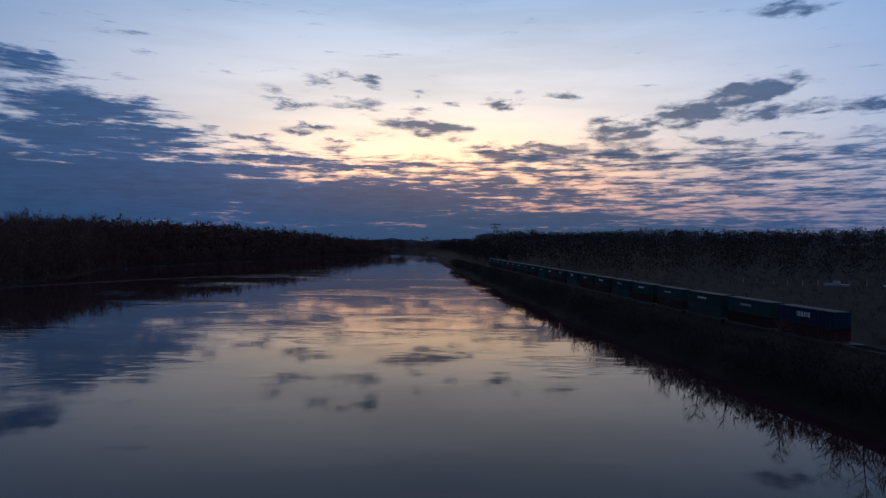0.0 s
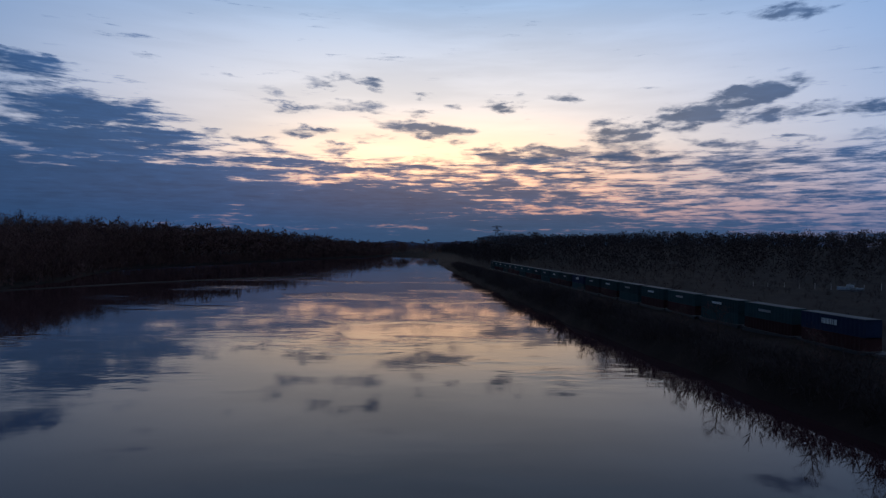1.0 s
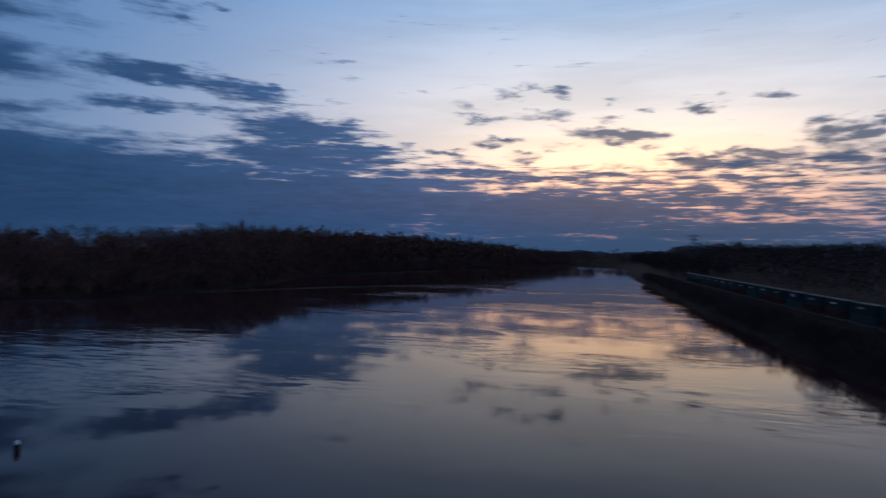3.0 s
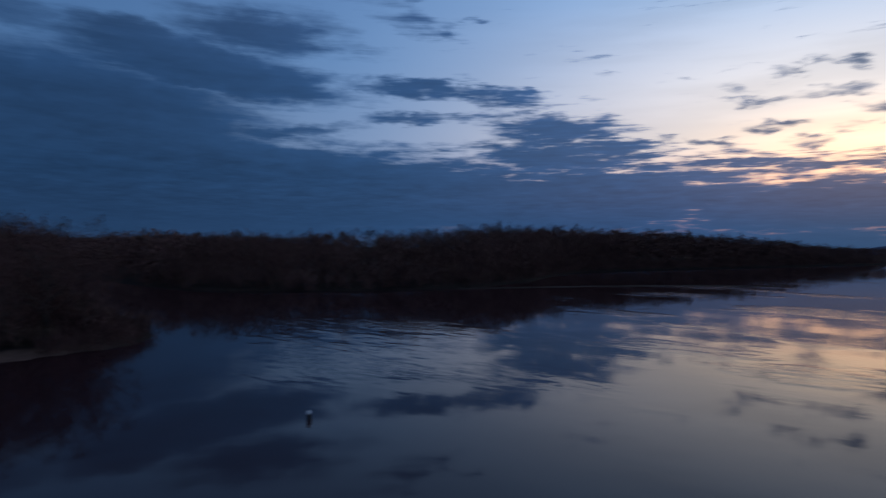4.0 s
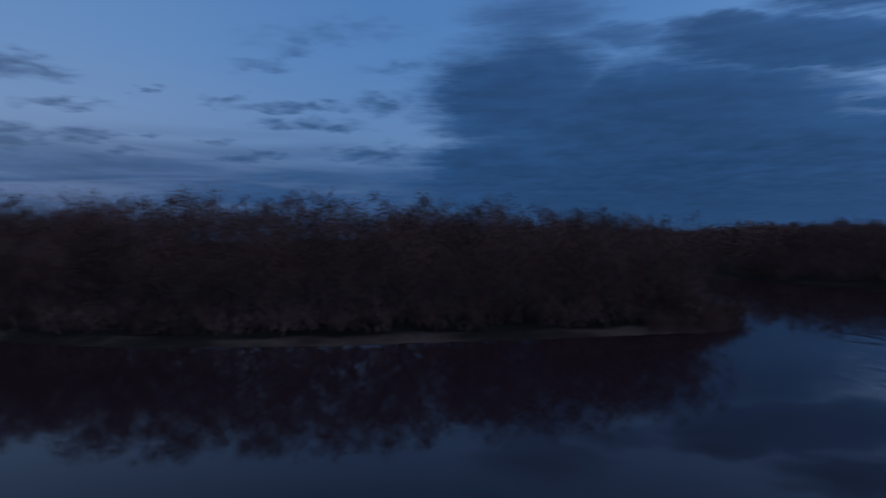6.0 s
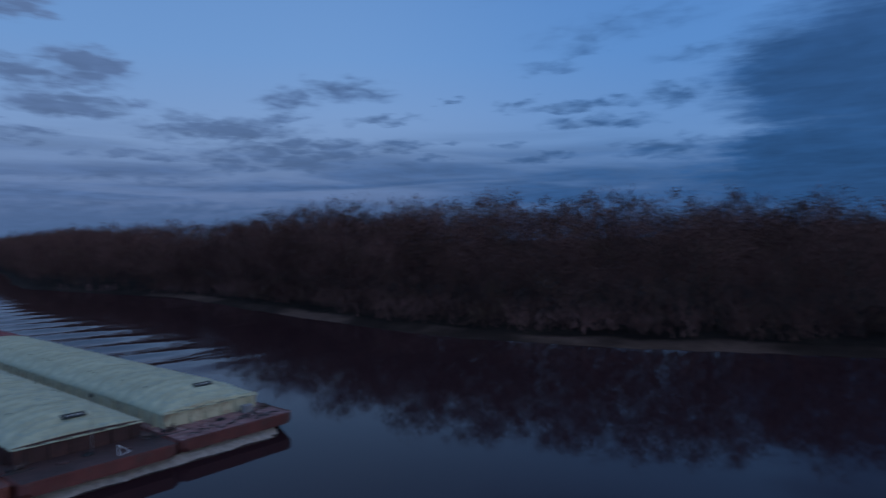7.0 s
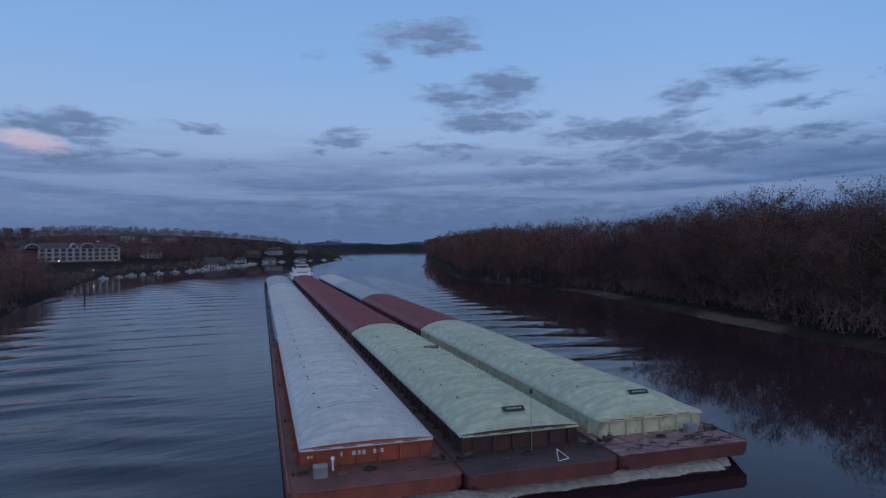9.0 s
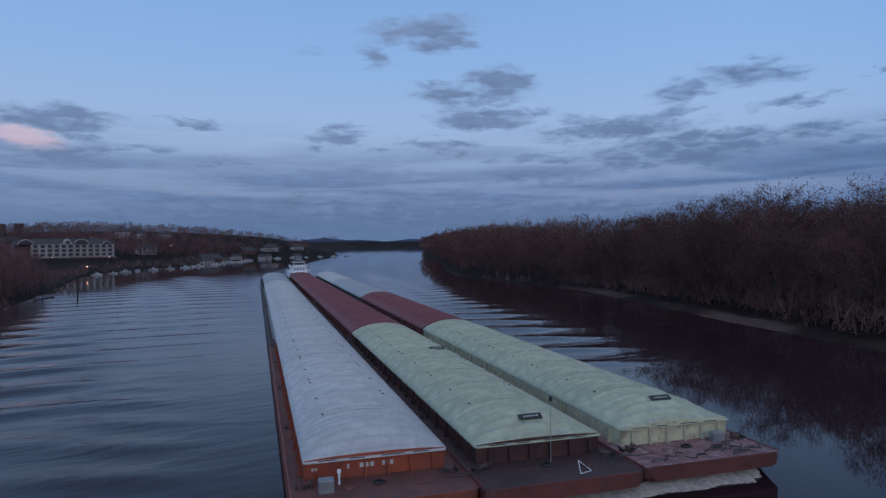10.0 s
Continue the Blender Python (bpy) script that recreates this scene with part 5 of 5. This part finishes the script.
# ---- marks on the water ----
def buoy():
    b = thing("channel_buoy", "small floating channel buoy with a white top", "buoy", pose(-45, 50, 0, 3, -2, 0) @ Matrix.Diagonal((0.62, 0.62, 0.62, 1)))
    part("float", (*tube([(0, 0, -0.5), (0, 0, 0.1), (0, 0, 0.75), (0, 0, 0.8)], [0.3, 0.36, 0.36, 0.3], 14), BLACK_STEEL), b)
    part("top", (*tube([(0, 0, 0.8), (0, 0, 0.84), (0, 0, 1.2), (0, 0, 1.3)], [0.26, 0.33, 0.33, 0.1], 14), WHITE_PAINT), b, "white cap")
    part("lifting_eye", (*tube([(-0.08, 0, 1.28), (0, 0, 1.42), (0.08, 0, 1.28)], [0.025] * 3, 5), GREY_STEEL), b)


def pile(x, y, h, label):
    p = thing("mooring_pile", label, "pile", pose(x, y, 0))
    part("post", (*tube([(0, 0, -1.5), (0, 0, h * 0.6), (0.03, 0, h)], [0.24, 0.22, 0.2], 8), BARK), p)
    part("cap", (*tube([(0.03, 0, h), (0.03, 0, h + 0.12)], [0.24, 0.08], 8), BLACK_STEEL), p)


def sandbar(points, width, label):
    v, f = [], []
    rng = np.random.default_rng(len(points) * 7 + int(width * 10))
    pts = []
    for (x0, y0), (x1, y1) in zip(points, points[1:]):
        for k in range(12):
            pts.append((x0 + (x1 - x0) * k / 12, y0 + (y1 - y0) * k / 12))
    pts.append(points[-1])
    for i, (x, y) in enumerate(pts):
        e = i / (len(pts) - 1)
        w = width * (math.sin(math.pi * min(0.97, max(0.03, e))) ** 0.5) * rng.uniform(0.6, 1.2)
        a, b = pts[max(0, i - 1)], pts[min(len(pts) - 1, i + 1)]
        d = Vector((b[1] - a[1], -(b[0] - a[0]), 0)).normalized()
        for s, z in ((-1, -0.25), (-0.4, 0.22), (0.4, 0.25), (1, -0.25)):
            v.append((x + d.x * w * s, y + d.y * w * s, z + rng.uniform(-0.04, 0.04)))
        if i:
            o = i * 4
            f += [(o - 4 + k, o - 3 + k, o + 1 + k, o + k) for k in range(3)]
    tagged(new("sandbar", mesh_data("sandbar", v, f, SAND, True)), label, "sandbar", kind="structure")


buoy()
pile(4.5, -241.5, 4.6, "dark wooden mooring pile standing off the bank")
pile(-61, 322, 1.6, "short dark post at the sandbar's end")
sandbar([(-150, 205), (-120, 262), (-92, 300), (-63, 322)], 1.6, "thin pale sandbar in the shallows")
sandbar([(-178, 165), (-160, 195), (-152, 226)], 1.8, "thin pale sandbar along the western bank")
sandbar([(-205, 300), (-192, 335), (-196, 372)], 2.2, "pale muddy strip under the western woods")
sandbar([(-230, 400), (-200, 420), (-192, 450)], 3.0, "pale muddy strip under the western woods")


# ---- the southern bank: apartment house, marina, houses on the hill ----
BOAT_PAINT = material("weathered_boat_gelcoat", (0.42, 0.43, 0.45), 0.5, 0.2, 0.8, 8.0, second=(0.3, 0.29, 0.28))
BRICK_RED = material("dull_red_brick", (0.13, 0.07, 0.06), 0.85, 0.3, 0.4, 6.0)
STUCCO = material("off_white_siding", (0.36, 0.33, 0.33), 0.7, 0.15, 0.3, 5.0)
ROOF_DARK = material("dark_shingle_roof", (0.06, 0.055, 0.06), 0.85, 0.3, 0.5, 6.0)
PLANK = material("grey_dock_planks", (0.28, 0.26, 0.24), 0.8, 0.3, 0.8, 7.0)
LAMP_WARM = glowing("warm_lamp_glass", (1.0, 0.72, 0.5, 1), 5.0)
LAMP_RED = glowing("amber_lamp_glass", (1.0, 0.32, 0.14, 1), 14.0)


def land_z(x, y):
    return float(ground_height(np.array([[x, y]], float))[0])


def prism(x0, x1, y0, y1, z0, z1, flat=0.0):
    """A gabled roof with its ridge along x."""
    ym = (y0 + y1) / 2
    v = [(x0, y0, z0), (x1, y0, z0), (x1, y1, z0), (x0, y1, z0), (x0 + flat, ym, z1), (x1 - flat, ym, z1)]
    return v, [(3, 2, 1, 0), (0, 1, 5, 4), (2, 3, 4, 5), (1, 2, 5), (3, 0, 4)]


def apartment_house():
    x, y = 8, -542
    a = thing("apartment_building", "long four-storey white apartment building with balconies and gables", "building", pose(x, y, land_z(x, y) - 2.6, 0, 0, 197.1))
    L = 27.0
    part("podium", (*box(-L - 1.5, -3.2, 0, L + 1.5, 15, 3.4, 0.1), BRICK_RED), a, "dull red brick ground floor")
    part("wall", (*box(-L, -0.5, 3.4, L, 14, 13.2), STUCCO), a)
    part("wing", (*box(-L - 9.5, 3.0, 0, -L, 15, 12.2), BRICK_RED), a, "brick side wing")
    part("roof", (*prism(-L - 0.6, L + 0.6, -1.2, 14.6, 13.2, 17.2, 3.0), ROOF_DARK), a)
    part("roof", (*prism(-L - 10, -L + 0.5, 2.4, 15.4, 12.2, 15.8, 2.0), ROOF_DARK), a)
    terrace = mesh_data("terrace_rail", *joined(box(-2.2, -0.06, 0.9, 2.2, 0.06, 1.0), *[box(-2.2 + k * 0.44, -0.04, 0, -2.14 + k * 0.44, 0.04, 0.9) for k in range(11)]), STUCCO)
    for k in range(12):
        part("terrace_rail", terrace, a, m=pose(-L + 2.2 + k * 4.5, -3.1, 3.4))
    pane = material("dusk_grey_window_glass", (0.075, 0.075, 0.085), 0.2, 0.3, 0.3, 4.0)
    win = mesh_data("window", *box(-1.3, -0.06, 0.0, 1.3, 0.02, 2.2, 0.03), pane)
    slab = mesh_data("balcony", *joined(box(-1.7, -1.6, -0.12, 1.7, 0, 0.06), box(-1.7, -1.62, 0.95, 1.7, -1.54, 1.05), box(-1.7, -1.6, 0, -1.62, -1.52, 1.0), box(1.62, -1.6, 0, 1.7, -1.52, 1.0), *[box(-1.5 + j * 0.5, -1.58, 0.06, -1.44 + j * 0.5, -1.54, 0.95) for j in range(7)]), STUCCO)
    for f in range(3):
        for k in range(12):
            px = -L + 2.2 + k * 4.5
            part("window", win, a, m=pose(px, -0.5, 4.2 + f * 3.1))
            if k % 3 != 1:
                part("balcony", slab, a, m=pose(px, -0.5, 3.85 + f * 3.1))
    post = mesh_data("bay_column", *box(-0.35, -1.75, 3.4, 0.35, -0.5, 13.4, 0.05), STUCCO)
    for k in range(13):
        part("bay_column", post, a, m=pose(-L + k * 4.5, 0, 0))
    for gx, w, peak in ((-31, 4.6, 0.0), (-4.6, 3.4, 1.0), (4.6, 5.0, 0.0), (22, 2.8, 0.0)):
        n = 12
        arch = []
        for k in range(n + 1):
            c = math.cos(math.pi * k / n)
            rise = (1 - abs(c)) * 1.2 if peak else 0.75 * math.sin(math.pi * k / n) ** 1.3
            arch.append((gx + w * c, -2.0, 13.0 + w * rise))
        v = [(px, dy, pz) for dy in (-1.9, 4.0) for px, _, pz in arch]
        f = [(k, k + 1, n + 2 + k, n + 1 + k) for k in range(n)] + [tuple(range(n, -1, -1)), tuple(range(n + 1, 2 * n + 2))]
        g = part("gable", (v, f, STUCCO if peak else ROOF_DARK), a, "peaked pale gable" if peak else "rounded dark gable")
        part("gable_trim", (*tube(arch, [0.3] * len(arch), 6), STUCCO), g, "white trim")
        part("window", win, g, m=pose(gx, -1.92, 13.4))
    part("ground_window_band", (*joined(*[box(-L + 1 + k * 4.5, -3.26, 0.9, -L + 3.6 + k * 4.5, -3.2, 2.6) for k in range(12)]), GLASS_DARK), a, "dark ground-floor windows")


def house(x, y, turn, w, d, h, wall, label):
    b = thing("house", label, "house", pose(x, y, land_z(x, y) - 0.2, 0, 0, turn), "houses on the hillside")
    part("wall", (*box(-w / 2, -d / 2, 0, w / 2, d / 2, h), wall), b)
    part("roof", (*prism(-w / 2 - 0.5, w / 2 + 0.5, -d / 2 - 0.5, d / 2 + 0.5, h, h + 0.42 * d), ROOF_DARK), b)
    for k in range(max(2, int(w // 3.5))):
        px = -w / 2 + w * (k + 0.5) / max(2, int(w // 3.5))
        for z in ([1.0, 3.9] if h > 5 else [1.0]):
            part("window", (*box(px - 0.6, -d / 2 - 0.05, z, px + 0.6, -d / 2 + 0.01, z + 1.4, 0.02), GLASS_DARK), b)
    part("door", (*box(-0.5, -d / 2 - 0.06, 0.1, 0.5, -d / 2 - 0.052, 2.1), ROOF_DARK), b)
    part("chimney", (*box(w / 4, -0.4, h, w / 4 + 0.8, 0.4, h + 0.42 * d + 0.9, 0.05), BRICK_RED), b)


def boat_parts(b, ln):
    n = 9
    v = []
    for i in range(n):
        s = i / (n - 1)
        hw = 0.17 * ln * (1 - max(0, (s - 0.55) / 0.45) ** 2.2) + 0.02
        y = (s - 0.5) * ln
        sheer = 0.11 * ln + 0.05 * ln * s * s
        v += [(-hw, y, sheer), (-hw * 0.85, y, 0.02 * ln), (0, y, -0.03 * ln), (hw * 0.85, y, 0.02 * ln), (hw, y, sheer), (hw * 0.8, y, sheer - 0.02), (-hw * 0.8, y, sheer - 0.02)]
    f = []
    for i in range(n - 1):
        o = i * 7
        f += [(o + k, o + (k + 1) % 7, o + 7 + (k + 1) % 7, o + 7 + k) for k in range(7)]
    f += [tuple(range(6, -1, -1)), tuple(range((n - 1) * 7, n * 7))]
    part("hull", (v, f, BOAT_PAINT), b)
    part("cabin", (*box(-0.11 * ln, -0.16 * ln, 0.1 * ln, 0.11 * ln, 0.16 * ln, 0.25 * ln, 0.04 * ln), BOAT_PAINT), b)
    part("windscreen", (*box(-0.1 * ln, 0.155 * ln, 0.17 * ln, 0.1 * ln, 0.17 * ln, 0.235 * ln), GLASS_DARK), b)
    part("canopy", (*box(-0.12 * ln, -0.2 * ln, 0.3 * ln, 0.12 * ln, 0.1 * ln, 0.315 * ln, 0.005 * ln), HULL_DARK), b)
    part("canopy_frame", (*joined(*[tube([(sx * 0.11 * ln, sy * ln, 0.2 * ln), (sx * 0.11 * ln, sy * ln, 0.3 * ln)], [0.02, 0.02], 4) for sx in (-1, 1) for sy in (-0.17, 0.07)]), GREY_STEEL), b)


def boat(x, y, turn, ln, z=0.0, label="white motorboat moored along the marina bank"):
    b = thing("motorboat", label, "boat", pose(x, y, z, 0, 0, turn), "boats of the marina")
    boat_parts(b, ln)


def lamp(x, y, h, glass, label, r=0.28):
    b = thing("street_lamp", label, "lamp", pose(x, y, land_z(x, y) - 0.1), "lamps on the southern bank")
    part("pole", (*tube([(0, 0, 0), (0, 0, h), (0.6, 0, h + 0.25)], [0.09, 0.06, 0.05], 6), BLACK_STEEL), b)
    part("lantern", (*tube([(0.6, 0, h + 0.1 - r), (0.6, 0, h + 0.1 - r * 0.5), (0.6, 0, h + 0.1 + r * 0.5), (0.6, 0, h + 0.1 + r)], [r * 0.5, r, r, r * 0.4], 8), glass), b, "lit glass lantern")


def dock(x, y, turn, ln):
    b = thing("dock", "grey plank dock on posts in the marina", "dock", pose(x, y, 0, 0, 0, turn), "docks of the marina")
    for k in range(int(ln / 1.2)):
        part("plank", (*box(-ln / 2 + k * 1.2, -0.9, 0.5, -ln / 2 + k * 1.2 + 1.12, 0.9, 0.6), PLANK), b)
    for k in range(int(ln / 4) + 1):
        part("post", (*tube([(-ln / 2 + k * 4, 0.95, -1), (-ln / 2 + k * 4, 0.95, 2.2)], [0.14, 0.12], 6), BARK), b)


def southern_bank():
    apartment_house()
    rng = np.random.default_rng(21)
    for x, y, ln in ((2, -384, 8), (-6, -396, 7), (-13, -412, 9), (-20, -424, 7.5), (-30, -437, 9), (-41, -450, 8), (-52, -463, 10), (-58, -474, 8)):
        boat(x - 6, y + 2, rng.uniform(20, 60), ln * 0.72)
    for k in range(12):
        s = k / 11 + rng.uniform(-0.03, 0.03)
        boat(-70 - 62 * s + rng.uniform(-4, 4), -488 - 132 * s + rng.uniform(-5, 5) + 9, rng.uniform(0, 90), rng.uniform(4.5, 7.5), 0.0, "pale motorboat on the crowded marina bank")
    for x, y, turn, w in ((-84, -536, 200, 9), (-106, -590, 195, 12), (-128, -640, 205, 10), (-164, -672, 205, 14), (-210, -712, 205, 11)):
        house(x, y, turn, w, 6, 3.0, STUCCO, "low pale shed behind the moored boats")
    dock(-14, -398, 60, 22)
    dock(-38, -438, 48, 26)
    dock(-64, -474, 60, 18)
    for k in range(9):
        s = k / 8
        x, y = -112 - 165 * s, -628 - 118 * s - 14 * math.sin(s * 3)
        boat(x - 5, y + 7, rng.uniform(20, 80), rng.uniform(5, 8), 0.0, "white motorboat moored far along the bank")
    for x, y, turn, w, d, h, wall, label in (
            (-45, -604, 190, 15, 10, 5.5, STUCCO, "white house with a dark roof behind the marina"), (-36, -760, 185, 16, 10, 6.5, STUCCO, "tall white house on the hillside"),
            (-52, -762, 200, 10, 9, 5.5, STUCCO, "small white house on the hillside"), (-78, -775, 190, 14, 9, 4.0, STUCCO, "low pale house on the hillside"), (-150, -690, 200, 14, 9, 4.0, BRICK_RED, "low brick house behind the bank"),
            (-185, -735, 205, 18, 10, 4.5, STUCCO, "long pale house behind the bank"), (-228, -770, 205, 14, 9, 4.0, STUCCO, "low pale house behind the bank"), (-90, -560, 205, 18, 9, 4.0, BRICK_RED, "low brown boathouse by the marina"),
            (55, -640, 185, 16, 10, 6.0, BRICK_RED, "brick house among bare trees")):
        house(x, y, turn, w, d, h, wall, label)
    for x, y, h, glass, r in ((0, -392, 3.5, LAMP_RED, 0.22), (-6, -680, 7, LAMP_WARM, 0.3), (-150, -730, 5, LAMP_WARM, 0.22), (-200, -765, 5, LAMP_WARM, 0.2), (-70, -640, 7, LAMP_WARM, 0.2), (-15, -520, 3.0, LAMP_WARM, 0.22), (20, -508, 3.0, LAMP_WARM, 0.22)):
        lamp(x, y, h, glass, "lit street lamp on a thin dark pole", r)
    for x, y in ((67, -900), (84, -898)):
        t = thing("storage_tank", "tall dark storage tank on the hilltop", "tank", pose(x, y, land_z(x, y) - 0.5), "tanks on the hilltop")
        part("shell", (*tube([(0, 0, 0), (0, 0, 11), (0, 0, 11.3)], [4.5, 4.5, 4.3], 24), HULL_DARK), t)
        part("roof", (*tube([(0, 0, 11.3), (0, 0, 12.3)], [4.4, 1.0], 24), GREY_STEEL), t)
    log = thing("fallen_log", "pale fallen trunk lying on the low bank", "log", pose(14, -236, 0.5, 0, 4, 62))
    part("trunk", (*tube([(-6, 0, 0), (-2, 0.3, 0.2), (3, 0.1, 0.7), (7, 0.6, 1.6)], [0.3, 0.26, 0.2, 0.09], 7), SAND), log)
    part("branch", (*tube([(1, 0.2, 0.5), (2.2, 1.4, 1.4), (3.0, 2.4, 2.6)], [0.12, 0.08, 0.03], 6), SAND), log)


POND_Z = 2.75


def northern_flats():
    """The pylon on the bluff, and the small harbour behind the railway."""
    x, y = 74, 900
    p = thing("power_pylon", "tall steel lattice pylon on the wooded bluff", "pylon", pose(x, y, land_z(x, y)))
    H, legs = 27.0, []
    for sx, sy in ((-1, -1), (1, -1), (1, 1), (-1, 1)):
        legs.append(tube([(sx * 3.5, sy * 3.5, 0), (sx * 0.8, sy * 0.8, H)], [0.3, 0.22], 5))
    part("leg_frame", (*joined(*legs), BLACK_STEEL), p)
    ties = []
    for k in range(8):
        z0, z1 = H * k / 8, H * (k + 1) / 8
        r0, r1 = 3.5 - 2.7 * k / 8, 3.5 - 2.7 * (k + 1) / 8
        ties += [tube([(-r0, -r0, z0), (r1, -r1, z1)], [0.14, 0.14], 4), tube([(r0, -r0, z0), (-r1, -r1, z1)], [0.14, 0.14], 4), tube([(-r0, r0, z0), (-r1, -r1, z1)], [0.14, 0.14], 4)]
    part("bracing", (*joined(*ties), BLACK_STEEL), p)
    for z, w in ((H - 1.0, 7.5), (H - 6, 5.5)):
        part("cross_arm", (*joined(tube([(-w, 0, z), (w, 0, z)], [0.35, 0.35], 5), tube([(-w, 0, z), (0, 0, z + 2.2)], [0.2, 0.2], 4), tube([(w, 0, z), (0, 0, z + 2.2)], [0.2, 0.2], 4)), BLACK_STEEL), p)
    v, f = [], []
    for k in range(24):
        w = k * math.tau / 24
        r = 1 + 0.18 * math.sin(3 * w + 1) + 0.1 * math.sin(5 * w)
        a, b = 26 * r * math.cos(w), 7 * r * math.sin(w)
        v.append((122 + 0.87 * a + 0.49 * b, 207 - 0.49 * a + 0.87 * b, POND_Z))
    tagged(new("pond", mesh_data("pond", v, [tuple(range(24))], WATER)), "still harbour pond behind the railway", "water", kind="structure")
    rng = np.random.default_rng(4)
    for k in range(10):
        px, py = 103 + 3.9 * k, 216 - 2.1 * k + rng.uniform(-1, 1)
        q = thing("mooring_pole", "thin pale mooring pole in the harbour pond", "pole", pose(px, py, POND_Z - 0.1), "poles of the harbour pond")
        part("pole", (*tube([(0, 0, 0), (0, 0, rng.uniform(1.6, 2.6))], [0.08, 0.06], 6), STUCCO), q)
    boat(127, 204, 60, 7.0, POND_Z, "white motorboat moored in the harbour pond")
    boat(141, 198, 70, 5.5, POND_Z, "white motorboat moored in the harbour pond")


southern_bank()
northern_flats()
